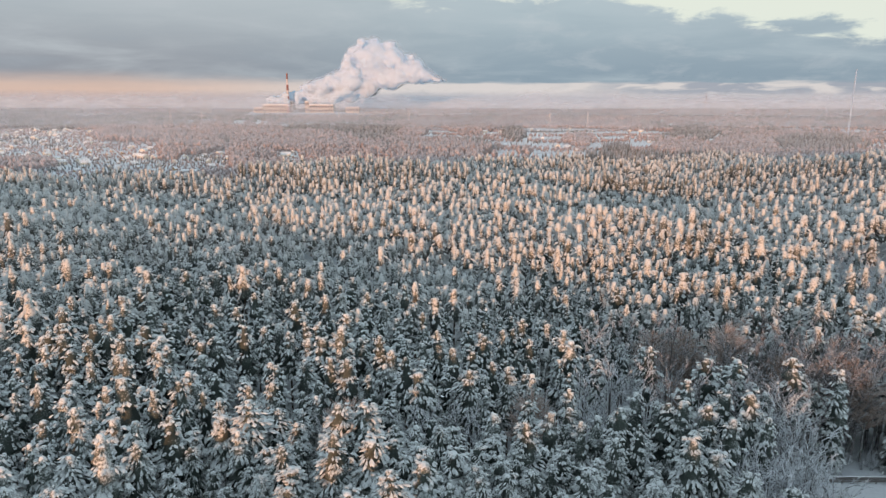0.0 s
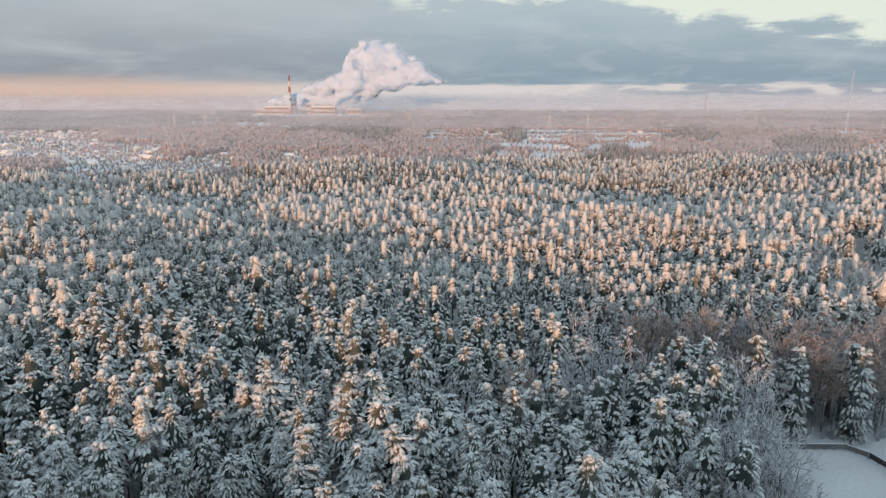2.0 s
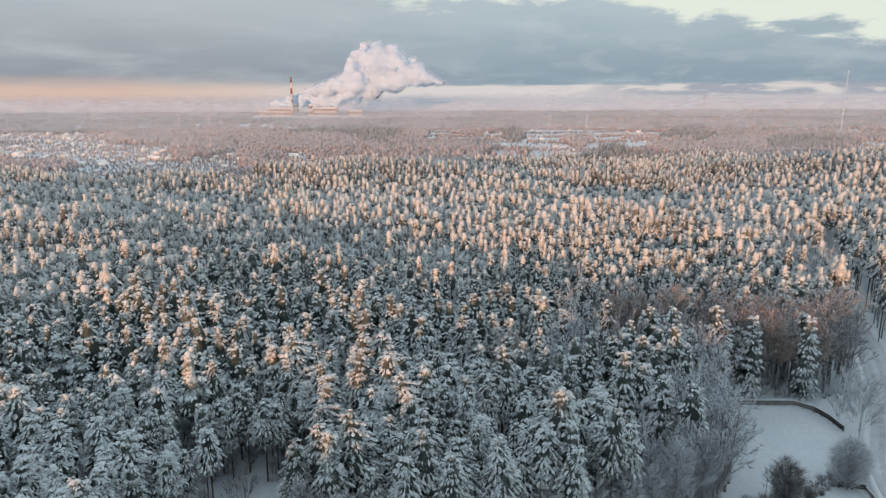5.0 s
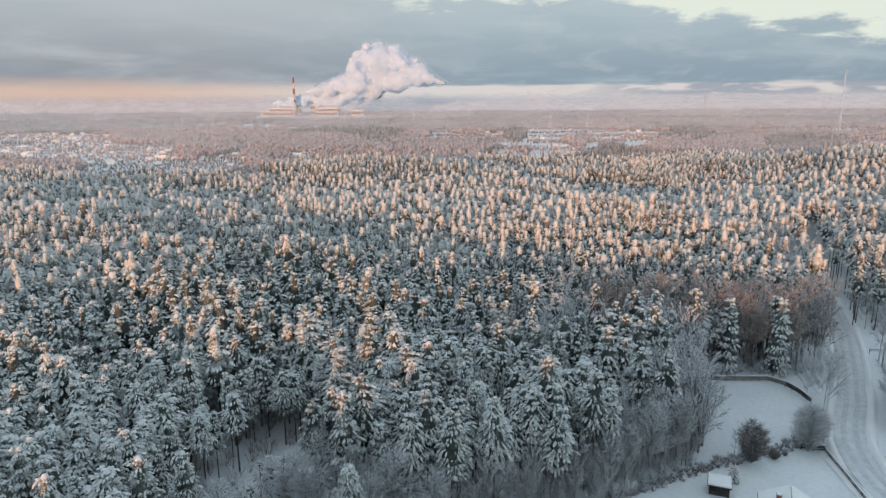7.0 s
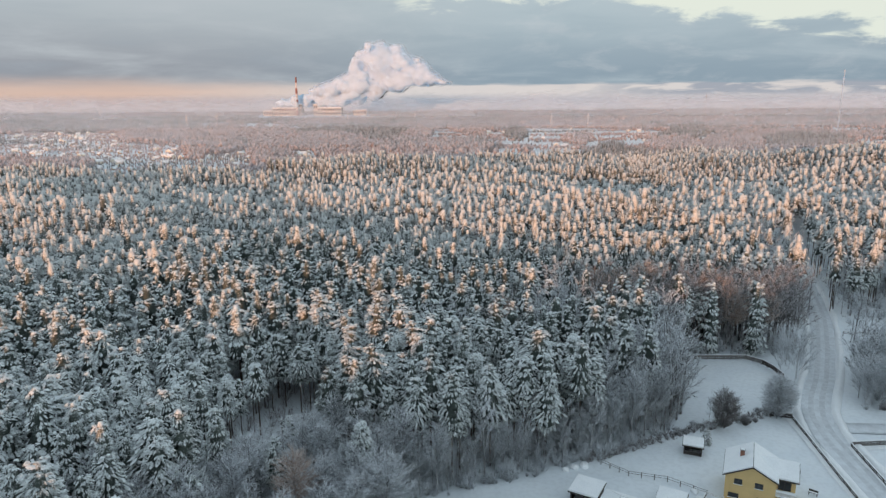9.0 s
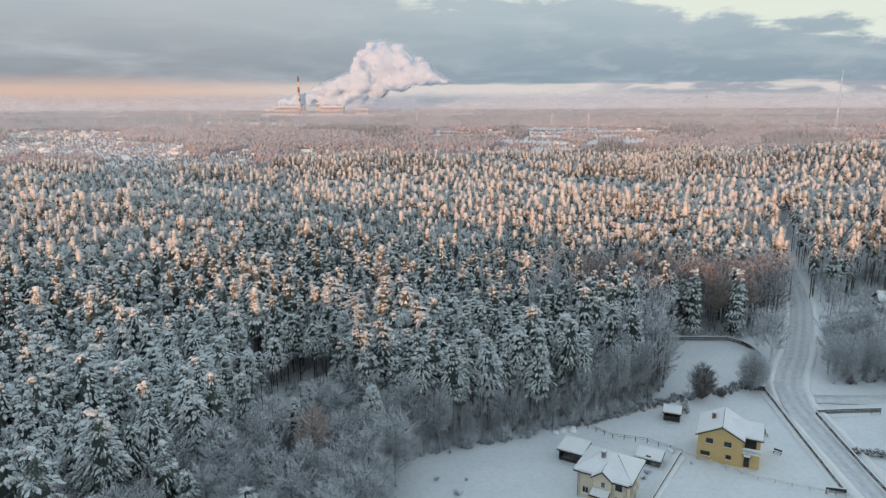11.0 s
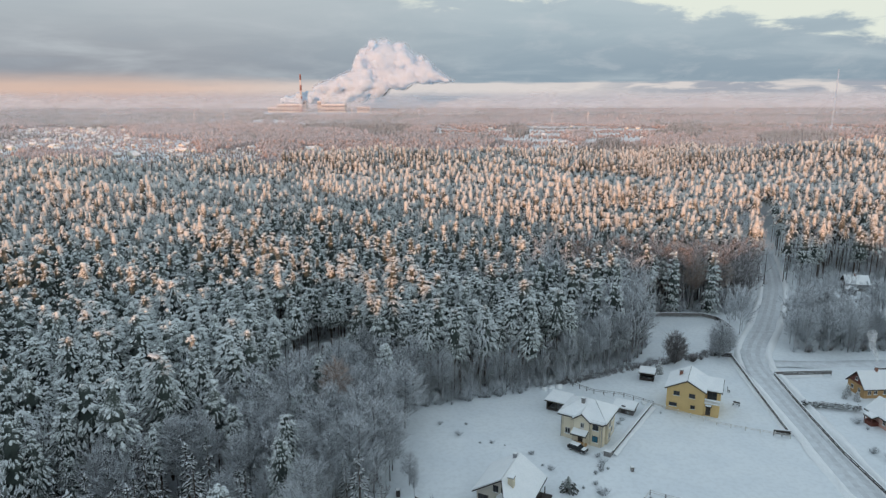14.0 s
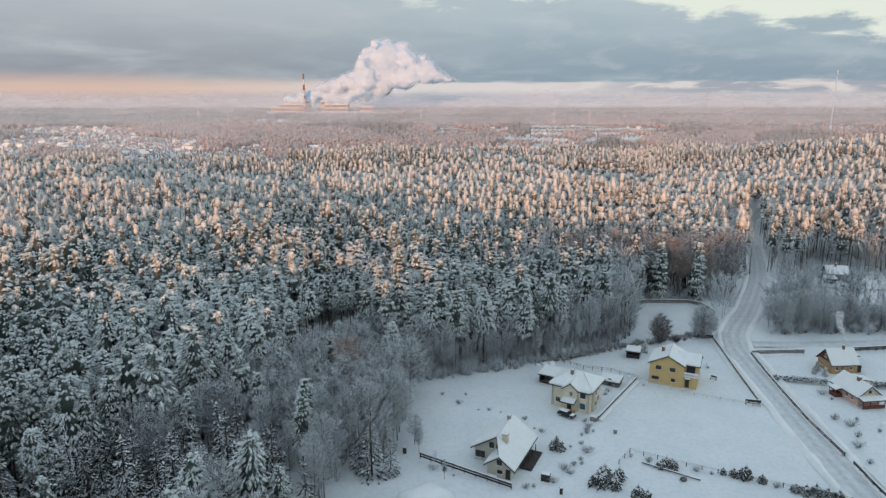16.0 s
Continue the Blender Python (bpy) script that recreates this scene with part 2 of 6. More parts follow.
def vapour(name, thick, scale, stretch, top=None, tone=(0.9, 0.9, 0.9), lo=0.3, hi=0.75):
    """Haze sheets, steam or smoke: light scatters off it and through it, the rest passes."""
    m = bpy.data.materials.new(name)
    m.use_nodes = True
    nt = m.node_tree
    nt.nodes.remove(nt.nodes["Principled BSDF"])
    at = node(nt, "TexCoord").outputs["Object"]
    puff = node(nt, "TexNoise", {"Vector": node(nt, "Mapping", {0: at, 3: stretch}).outputs[0], "Scale": scale, "Detail": 5.0, "Roughness": 0.55}).outputs[0]
    f = calc(nt, "MULTIPLY", span(nt, puff, lo, hi, 0.45, 1.0), thick)
    if top:
        z = node(nt, "SeparateXYZ", {0: at}).outputs[2]
        z = calc(nt, "ADD", z, calc(nt, "MULTIPLY_ADD", puff, top[1] * -0.9, top[1] * 0.45))
        f = calc(nt, "MULTIPLY", f, span(nt, z, top[1], top[0]))
    white = node(nt, "MixShader", {0: 0.5, 1: node(nt, "BsdfDiffuse", {0: (*tone, 1)}).outputs[0], 2: node(nt, "BsdfTranslucent", {0: (*tone, 1)}).outputs[0]}).outputs[0]
    out = node(nt, "MixShader", {0: f, 1: node(nt, "BsdfTransparent").outputs[0], 2: white}).outputs[0]
    nt.links.new(out, nt.nodes["Material Output"].inputs[0])
    return m


# ---- mesh helpers ----
def mesh_from(name, verts, faces, mats, smooth=False, which=None):
    """A mesh from arrays: verts n x 3, faces m x 3 or m x 4."""
    verts, faces = np.asarray(verts, np.float32), np.asarray(faces, np.int32)
    me = bpy.data.meshes.new(name)
    k = faces.shape[1]
    me.vertices.add(len(verts))
    me.vertices.foreach_set("co", verts.ravel())
    me.loops.add(faces.size)
    me.loops.foreach_set("vertex_index", faces.ravel())
    me.polygons.add(len(faces))
    me.polygons.foreach_set("loop_start", np.arange(0, faces.size, k, dtype=np.int32))
    if smooth:
        me.polygons.foreach_set("use_smooth", np.ones(len(faces), bool))
    for m in mats if isinstance(mats, (list, tuple)) else [mats]:
        me.materials.append(m)
    if which is not None:
        me.polygons.foreach_set("material_index", np.asarray(which, np.int32))
    me.update(calc_edges=True)
    me.validate()
    return me


def thing(name, m, label="", category="", group="", kind=""):
    ob = new(name)
    ob.empty_display_size = 0.3
    ob.matrix_world = m
    return tagged(ob, label, category, group, kind)


def part(name, data, material, parent, label=""):
    """One mesh object under a thing or under a part; data: a bmesh or a mesh."""
    if isinstance(data, bmesh.types.BMesh):
        me = bpy.data.meshes.new(name)
        bmesh.ops.recalc_face_normals(data, faces=data.faces)
        data.to_mesh(me)
        data.free()
        me.materials.append(material)
    else:
        me = data
    ob = new(name, me)
    ob.parent = parent
    return tagged(ob, label)


def box(x0, y0, z0, x1, y1, z1, bevel=0.0, m=None, bm=None):
    bm = bm or bmesh.new()
    c = Matrix.Translation(((x0 + x1) / 2, (y0 + y1) / 2, (z0 + z1) / 2)) @ Matrix.Diagonal((x1 - x0, y1 - y0, z1 - z0, 1))
    r = bmesh.ops.create_cube(bm, size=1, matrix=(m @ c) if m else c)
    if bevel:
        es = list({e for v in r["verts"] for e in v.link_edges})
        bmesh.ops.bevel(bm, geom=es, offset=bevel, segments=2, profile=0.5, affect="EDGES")
    return bm


def prism(profile, y0, y1, bm=None):
    """A profile of (x, z) points drawn out along y."""
    bm = bm or bmesh.new()
    a = [bm.verts.new((x, y0, z)) for x, z in profile]
    b = [bm.verts.new((x, y1, z)) for x, z in profile]
    n = len(profile)
    bm.faces.new(a)
    bm.faces.new(b[::-1])
    for i in range(n):
        bm.faces.new((a[i], a[(i + 1) % n], b[(i + 1) % n], b[i]))
    return bm


def plate(pts, down, bm=None):
    """A flat polygon with thickness: pts on top, its underside straight below."""
    bm = bm or bmesh.new()
    a = [bm.verts.new(p) for p in pts]
    b = [bm.verts.new((p[0], p[1], p[2] - down)) for p in pts]
    n = len(pts)
    bm.faces.new(a)
    bm.faces.new(b[::-1])
    for i in range(n):
        bm.faces.new((a[i], a[(i + 1) % n], b[(i + 1) % n], b[i]))
    return bm


def rod(bm, p, q, r0, r1, sides=6):
    p, q = Vector(p), Vector(q)
    d = q - p
    m = Matrix.Translation((p + q) / 2) @ d.to_track_quat("Z", "Y").to_matrix().to_4x4()
    bmesh.ops.create_cone(bm, cap_ends=True, segments=sides, radius1=r0, radius2=r1, depth=d.length, matrix=m)
    return bm


# ---- trees: crowns of many snow-laden tufts, bare trees of many twigs ----
class Shape:
    """Gathers vertices and triangles."""

    def __init__(self):
        self.v, self.f, self.n = [], [], 0

    def add(self, v, f):
        self.v.append(np.asarray(v, float))
        self.f.append(np.asarray(f) + self.n)
        self.n += len(v)

    def done(self):
        return np.concatenate(self.v), np.concatenate(self.f)


def tufts(p, d, length, wide, thick, rng, hang=.22):
    """Drooping tufts from the points p along d: six corners each."""
    n = len(p)
    d = d / np.linalg.norm(d, axis=1)[:, None]
    side = np.cross(d, [0, 0, 1.0])
    side /= np.linalg.norm(side, axis=1)[:, None] + 1e-9
    up = np.cross(side, d)
    L, W, T = length[:, None], wide[:, None], thick[:, None]
    j = lambda s: 1 + rng.uniform(-s, s, (n, 1))
    drop = np.zeros((n, 3))
    drop[:, 2] = -hang * length
    tip = p + d * L + drop
    c = p + d * L * 0.5
    v = np.stack([p, tip, c - side * W * j(.3) + drop * .4, c + up * T * 1.1 * j(.3), c + side * W * j(.3) + drop * .4, c - up * T * .7], 1)
    f = np.array([[0, 2, 3], [0, 3, 4], [0, 4, 5], [0, 5, 2], [1, 3, 2], [1, 4, 3], [1, 5, 4], [1, 2, 5]])
    m = v.shape[1]
    faces = (f[None] + (np.arange(n) * m)[:, None, None]).reshape(-1, 3)
    return v.reshape(-1, 3), faces


def stem(pts, radii, sides=6):
    """A bent tapering trunk or limb."""
    pts = np.asarray(pts, float)
    a = np.arange(sides) * 2 * math.pi / sides
    v = np.concatenate([np.stack([p[0] + r * np.cos(a), p[1] + r * np.sin(a), np.full(sides, p[2])], 1) for p, r in zip(pts, radii)])
    f = []
    for k in range(len(pts) - 1):
        for i in range(sides):
            x, y = k * sides + i, k * sides + (i + 1) % sides
            f += [[x, y, y + sides], [x, y + sides, x + sides]]
    return v, np.array(f)


def core_of(base, H, R, bulge, tiers, sides, rng):
    """The dense inner body of a crown: ragged skirts one over another."""
    rings = []
    for k in range(tiers):
        f = (k + .25) / tiers
        r = R * (1 - f) ** bulge * (.72 + .28 * min(1, f / .22)) + .12
        for up, g in ((0, .68), (.62, .40)):
            a = (np.arange(sides) + rng.uniform(0, 1)) * 6.283 / sides + rng.uniform(-.25, .25, sides)
            q = r * g * rng.uniform(.72, 1.28, sides)
            z = base + (H - base) * (f + up / tiers) + rng.uniform(-.45, .45, sides)
            rings.append(np.column_stack([q * np.cos(a), q * np.sin(a), np.minimum(z, H - .6)]))
    v = np.concatenate(rings + [[[0, 0, base + .3], [0, 0, H - .5]]])
    low, top, f = len(v) - 2, len(v) - 1, []
    for i in range(sides):
        k = (i + 1) % sides
        f.append([low, k, i])
        for t in range(len(rings) - 1):
            o, u = t * sides, (t + 1) * sides
            f += [[o + i, o + k, u + k], [o + i, u + k, u + i]]
        o = (len(rings) - 1) * sides
        f.append([o + i, o + k, top])
    return v, np.array(f)


def tents(p, d, length, wide, rng, hang=.3):
    """Simple drooping tassels: a ridge with two flanks, four faces each."""
    n = len(p)
    d = d / np.linalg.norm(d, axis=1)[:, None]
    side = np.cross(d, [0, 0, 1.0])
    side /= np.linalg.norm(side, axis=1)[:, None] + 1e-9
    up = np.cross(side, d)
    L, W = length[:, None], wide[:, None]
    drop = np.zeros((n, 3))
    drop[:, 2] = -hang * length
    j = lambda s: 1 + rng.uniform(-s, s, (n, 1))
    m = p + d * L * .58 * j(.2)
    v = np.stack([p, m - side * W * j(.35) + drop * .7, m + up * W * .55, m + side * W * j(.35) + drop * .7, p + d * L + drop], 1)
    f = np.array([[0, 2, 1], [0, 3, 2], [4, 1, 2], [4, 2, 3]])
    return v.reshape(-1, 3), (f[None] + (np.arange(n) * 5)[:, None, None]).reshape(-1, 3)


def spruce(seed, H, base, R, whorls, per):
    """The crown of a spruce: boughs in tiers down to the ground."""
    rng = np.random.default_rng(seed)
    rows = []
    gap = (H - base) / whorls
    for k in range(whorls):
        f = min(max((k + rng.uniform(-.35, .35)) / (whorls - 1), 0), 1)
        z, r = base + f * (H - base), R * (1 - f) ** .9 + .25
        n = max(3, int(round(per * (.45 + .55 * r / R))))
        for ang in rng.uniform(0, 6.3) + np.arange(n) * 6.283 / n + rng.uniform(-.4, .4, n):
            rr, rise = r * rng.uniform(.6, 1.2), -.45 - .2 * (1 - f)
            c = np.array([0, 0, min(z + rng.uniform(-.25, .25) * gap, H - .8)])
            for lo, hi, w, fan in ((.5, 1.0, .85, .28), (.55, 1.05, .85, -.25), (.15, .65, .95, .05)):
                d = np.array([math.cos(ang + fan * .6), math.sin(ang + fan * .6), rise])
                out = np.array([math.cos(ang + fan * 1.8), math.sin(ang + fan * 1.8), rise])
                g, wide = rng.uniform(.7, 1.3), (.17 + .075 * rr) * .66
                rows.append((c + d * rr * lo, out + rng.uniform(-.18, .18, 3), rr * (hi - lo) * rng.uniform(.9, 1.25) + .35, wide * w * g, wide * .85 * g))
    rows.append((np.array([0, 0, H - 1.7]), np.array([.05, .02, 1.0]), 2.3, .22, .22))
    s = Shape()
    s.add(*tufts(*[np.array(c) for c in zip(*rows)], rng, .22))
    return s.done(), (0, 0)


def pine(seed, H, base, R, whorls, per, detail):
    """The crown of a snow-laden pine: a dense body under drooping tassels. detail 3 near, 1 far."""
    R *= 1.18 if whorls > 7 else 1.15
    rng = np.random.default_rng(seed)
    rows, base = [], base - (2.4 if detail > 1 else 1.4)
    lean = rng.uniform(-.6, .6, 2) if detail == 3 else np.zeros(2)
    lop, bulge = rng.uniform(0, 6.3), rng.uniform(.52, .78) + (.07 if detail == 1 else 0)
    for k in range(whorls):
        f = min(max((k + rng.uniform(-.45, .45)) / whorls, 0), .97)
        r = R * (1 - f) ** bulge * (.66 + .34 * min(1, f / .22)) + .22
        n = max(3, int(round(per * (.4 + .6 * r / R))))
        for ang in rng.uniform(0, 6.3) + np.arange(n) * 6.283 / n + rng.uniform(-.45, .45, n):
            if rng.random() < .08:
                continue
            rr = r * rng.uniform(.62, 1.18) * (1 + .22 * math.cos(ang - lop))
            o = lambda q: np.array([math.cos(ang + q), math.sin(ang + q), 0])
            c = np.array([lean[0] * f, lean[1] * f, base + f * (H - base) + rng.uniform(-.5, .5)])
            lift = rng.uniform(-.22, .12) + .25 * f
            fall = -.50 + .45 * f * f + rng.uniform(-.35, .25)
            size = (.46 + .54 * r / R) * rng.uniform(.75, 1.25)
            at = lambda g, q=0.0: c + o(q) * rr * g + np.array([0, 0, lift * rr * g])
            aim = lambda q: o(q) + np.array([0, 0, fall]) + rng.uniform(-.15, .15, 3)
            spots = {3: ((.78, 0), (.62, .5), (.60, -.5), (.36, .25), (.14, -.3)), 2: ((.70, 0), (.52, rng.choice((-.55, .55))), (.22, .1)), 1: ((.64, 0),)}[detail]
            wide = {3: .28, 2: .35, 1: .44 if whorls > 7 else .42 if whorls > 5 else .48}[detail]
            for g, q in spots:
                if g < .3 and rr < .9:
                    continue
                reach = ((.27 if detail > 1 else .36) * rr + .5) * rng.uniform(.8, 1.2)
                rows.append((at(g, q * .6), aim(q) + np.array([0, 0, .25 * (.6 - g)]), reach, wide * size * rng.uniform(.85, 1.15)))
    top = np.array([lean[0], lean[1], 0])
    for k in range(3 if detail > 1 else 2):
        a = rng.uniform(0, 6.3)
        rows.append((top + np.array([0, 0, H - 1.3 - .4 * k]), np.array([.6 * math.cos(a) * (k > 0), .6 * math.sin(a) * (k > 0), 1.0]), 1.0 - .2 * k, .32))
    s = Shape()
    s.add(*tents(*[np.array(c) for c in zip(*rows)], rng))
    tiers = max(2, whorls // 2 - (detail == 1))
    s.add(*core_of(base, H, R, bulge, tiers, 4 + detail, rng))
    return s.done(), lean


def bare_tree(seed, H, limbs, subs, twigs, spread=.32, thick=1.0, fork=.28):
    """Trunk and twigs of a leafless tree. Returns (trunk, twigs)."""
    rng = np.random.default_rng(seed)
    wood, fine = Shape(), Shape()
    bend = rng.uniform(-.05, .05, 2) * H
    line = lambda f: np.array([bend[0] * f * f, bend[1] * f * f, H * f])
    fs = np.linspace(0, .93, 6)
    r0 = .011 * H * thick
    wood.add(*stem([line(f) for f in fs], r0 * (1.05 - fs), 6))

    def spike(p, d, l, r, sides=3):
        d = d / np.linalg.norm(d)
        s = np.cross(d, [.3, .5, .81]); s /= np.linalg.norm(s)
        u = np.cross(d, s)
        v = [p + r * (s * math.cos(a) + u * math.sin(a)) for a in (0, 2.1, 4.2)] + [p + d * l]
        fine.add(v, [[0, 1, 3], [1, 2, 3], [2, 0, 3]])

    for k in range(limbs):
        f = fork + (.96 - fork) * (k + rng.uniform(0, 1)) / limbs
        a = k * 2.4 + rng.uniform(-.5, .5)
        shape = math.sin(min(1, (f - fork) / (1 - fork) * .8 + .22) * math.pi) ** .7
        l = H * spread * (.35 + .75 * shape) * rng.uniform(.8, 1.15)
        rise = .75 + .9 * f + rng.uniform(-.25, .25)
        d = np.array([math.cos(a), math.sin(a), rise])
        d /= np.linalg.norm(d)
        p = line(f)
        mid, end = p + d * l * .5, p + d * l + np.array([0, 0, .12 * l])
        r = r0 * .42 * (1.1 - f)
        wood.add(*stem([p, mid, end], [r, r * .65, r * .2], 3))
        for j in range(subs):
            g = .25 + .75 * (j + rng.uniform(0, 1)) / subs
            q = p + (mid - p) * g * 2 if g < .5 else mid + (end - mid) * (g - .5) * 2
            e = d * .9 + rng.normal(0, .36, 3) + np.array([0, 0, .30])
            e /= np.linalg.norm(e)
            m = l * rng.uniform(.3, .55) * (1.15 - .5 * g)
            spike(q, e, m, .068 * thick)
            for i in range(twigs):
                h = rng.uniform(.2, 1.0)
                t = e * .9 + rng.normal(0, .36, 3)
                spike(q + e * m * h, t, m * rng.uniform(.55, 1.0), .054 * thick)
    return wood.done(), fine.done()


def bush(seed, R, H, n):
    """Shrub: twigs fanning out of the ground."""
    rng = np.random.default_rng(seed)
    fine = Shape()
    for i in range(n):
        a, s = rng.uniform(0, 6.3), rng.uniform(0, 1) ** .6
        root = np.array([math.cos(a) * R * .25 * s, math.sin(a) * R * .25 * s, -.05])
        end = np.array([math.cos(a) * R * s, math.sin(a) * R * s, H * (1.05 - .45 * s) * rng.uniform(.75, 1.1)])
        for b in range(4):
            p = root if b == 0 else root + (end - root) * rng.uniform(.3, .8)
            q = end + (rng.normal(0, .16, 3) * R if b else 0)
            d = q - p
            sd = np.cross(d, [.3, .6, .7]); sd /= np.linalg.norm(sd)
            u = np.cross(sd, d / np.linalg.norm(d))
            r = .05
            fine.add([p + r * sd, p + r * (u * .87 - sd * .5), p + r * (-u * .87 - sd * .5), q], [[0, 1, 3], [1, 2, 3], [2, 0, 3]])
    return fine.done()


def round_crown(seed, R, H, base, n):
    """The rounded twiggy crown of a dense leafless tree."""
    rng = np.random.default_rng(seed)
    fine = Shape()
    mid, half = (H + base) / 2, (H - base) / 2
    for i in range(n):
        a, e = rng.uniform(0, 6.3), math.asin(rng.uniform(-.75, 1))
        out = np.array([math.cos(a) * math.cos(e) * R, math.sin(a) * math.cos(e) * R, math.sin(e) * half])
        end = np.array([0, 0, mid]) + out * rng.uniform(.72, 1.06)
        root = np.array([0, 0, max(base * .6, end[2] - .45 * math.hypot(end[0], end[1]) - rng.uniform(.4, 1.6))]) + out * .08
        for b in range(4):
            p = root if b == 0 else root + (end - root) * rng.uniform(.35, .8)
            q = end + (rng.normal(0, .13, 3) * R if b else 0)
            d = q - p
            sd = np.cross(d, [.3, .6, .7]); sd /= np.linalg.norm(sd)
            u = np.cross(sd, d / np.linalg.norm(d))
            r = .05
            fine.add([p + r * sd, p + r * (u * .87 - sd * .5), p + r * (-u * .87 - sd * .5), q], [[0, 1, 3], [1, 2, 3], [2, 0, 3]])
    return fine.done()


def scatter(shapes, pick, xy, size, turn, z0=None, tall=None):
    """Joins copies of shapes (verts, faces) at the places xy into one pair of arrays."""
    V, F, n = [], [], 0
    for k, (v, f) in enumerate(shapes):
        at = np.flatnonzero(pick == k)
        if not len(at):
            continue
        c, s = np.cos(turn[at])[:, None], np.sin(turn[at])[:, None]
        g = size[at][:, None]
        h = g if tall is None else tall[at][:, None]
        x = (v[None, :, 0] * c - v[None, :, 1] * s) * g + xy[at, 0][:, None]
        y = (v[None, :, 0] * s + v[None, :, 1] * c) * g + xy[at, 1][:, None]
        z = v[None, :, 2] * h + (0 if z0 is None else z0[at][:, None])
        V.append(np.stack([x, y, z], 2).reshape(-1, 3))
        F.append((f[None] + (np.arange(len(at)) * len(v))[:, None, None]).reshape(-1, f.shape[1]) + n)
        n += len(at) * len(v)
    return np.concatenate(V), np.concatenate(F)


# ---- ground, road ----
def sheet(name, x0, x1, y0, y1, nx, ny, lift, material, label, kind="structure"):
    xs, ys = np.linspace(x0, x1, nx), np.linspace(y0, y1, ny)
    X, Y = np.meshgrid(xs, ys)
    v = np.stack([X, Y, lift(X, Y)], 2).reshape(-1, 3)
    i = (np.arange(ny - 1)[:, None] * nx + np.arange(nx - 1)[None]).ravel()
    f = np.stack([i, i + 1, i + 1 + nx, i + nx], 1)
    return tagged(new(name, mesh_from(name, v, f, material, True)), label, kind=kind)


def hill(x, y):
    """Low rises added under the forest so that the stands on them catch more sun."""
    h = 0 * x
    for cx, cy, r, top in ((330, 500, 180, 14), (190, 335, 62, 5), (70, 350, 55, 4.5), (-60, 268, 40, 3.5), (-40, 530, 115, 8), (-150, 330, 60, 4), (-250, 420, 70, 6), (30, 445, 55, 5), (120, 480, 60, 5)):
        d = np.hypot(x - cx, y - cy) / r
        h = h + top * np.where(d < 1, (1 - np.minimum(d, 1) ** 2) ** 2, 0)
    return h


def swell(x, y):
    return hill(x, y) + 0.10 * np.sin(x / 7.3 + 1.1 * np.sin(y / 11)) * np.sin(y / 8.7) + 0.05 * np.sin(x / 2.9 + y / 3.7) - 0.16


# one sheet: dense cells near the flight, wide ones towards the horizon
gx = np.unique(np.concatenate([np.linspace(-5200, -260, 30), np.linspace(-260, 260, 175), np.linspace(260, 5200, 30)]))
gy = np.unique(np.concatenate([np.linspace(-900, 40, 20), np.linspace(40, 340, 110), np.linspace(340, 4850, 50)]))
GX, GY = np.meshgrid(gx, gy)
ground_v = np.stack([GX, GY, swell(GX, GY)], 2).reshape(-1, 3)
gi = (np.arange(len(gy) - 1)[:, None] * len(gx) + np.arange(len(gx) - 1)[None]).ravel()
tagged(new("ground", mesh_from("ground", ground_v, np.stack([gi, gi + 1, gi + 1 + len(gx), gi + len(gx)], 1), SNOW, True)), "snow-covered fields and forest floor", kind="structure")

ROAD_LINE = [(73, -60), (73.3, 60), (73.5, 95), (73.6, 106), (74.5, 118), (76, 135), (77.5, 150), (78.8, 165), (80.5, 180), (86, 192), (93.5, 203), (101, 216), (112, 236), (123, 258), (138.5, 298), (151, 328), (160, 350)]
LANE_LINE = [(82, 179.5), (90, 178.5), (105, 179), (125, 180.5), (160, 183), (250, 190)]


def along(line, step=2.5):
    """Even points and left-hand normals on a rounded line."""
    p = np.array(line, float)
    for _ in range(3):
        q = np.empty((2 * len(p), 2))
        q[0::2], q[1::2] = p * .75 + np.roll(p, -1, 0) * .25, p * .25 + np.roll(p, -1, 0) * .75
        p = np.concatenate([p[:1], q[:-2], p[-1:]])
    d = np.concatenate([[0], np.cumsum(np.hypot(*np.diff(p, axis=0).T))])
    s = np.arange(0, d[-1], step)
    p = np.stack([np.interp(s, d, p[:, 0]), np.interp(s, d, p[:, 1])], 1)
    t = np.gradient(p, axis=0)
    t /= np.hypot(*t.T)[:, None]
    return p, np.stack([-t[:, 1], t[:, 0]], 1)


def ribbon(name, line, section, material, label, seed=0, kind="structure", jag=0.0):
    """A strip along a line; section: (offset to the left, height) from side to side."""
    p, n = along(line)
    rng = np.random.default_rng(seed)
    rows = []
    for o, z in section:
        j = rng.normal(0, 1, len(p)) * jag
        j = (j + np.roll(j, 1) + np.roll(j, 2)) / 2
        rows.append(np.column_stack([p + n * (o + j)[:, None], np.full(len(p), z) + abs(j) * (z > .2)]))
    k = len(section)
    v = np.stack(rows, 1).reshape(-1, 3)
    i = (np.arange(len(p) - 1)[:, None] * k + np.arange(k - 1)[None]).ravel()
    return tagged(new(name, mesh_from(name, v, np.stack([i, i + k, i + k + 1, i + 1], 1), material, True)), label, kind=kind)


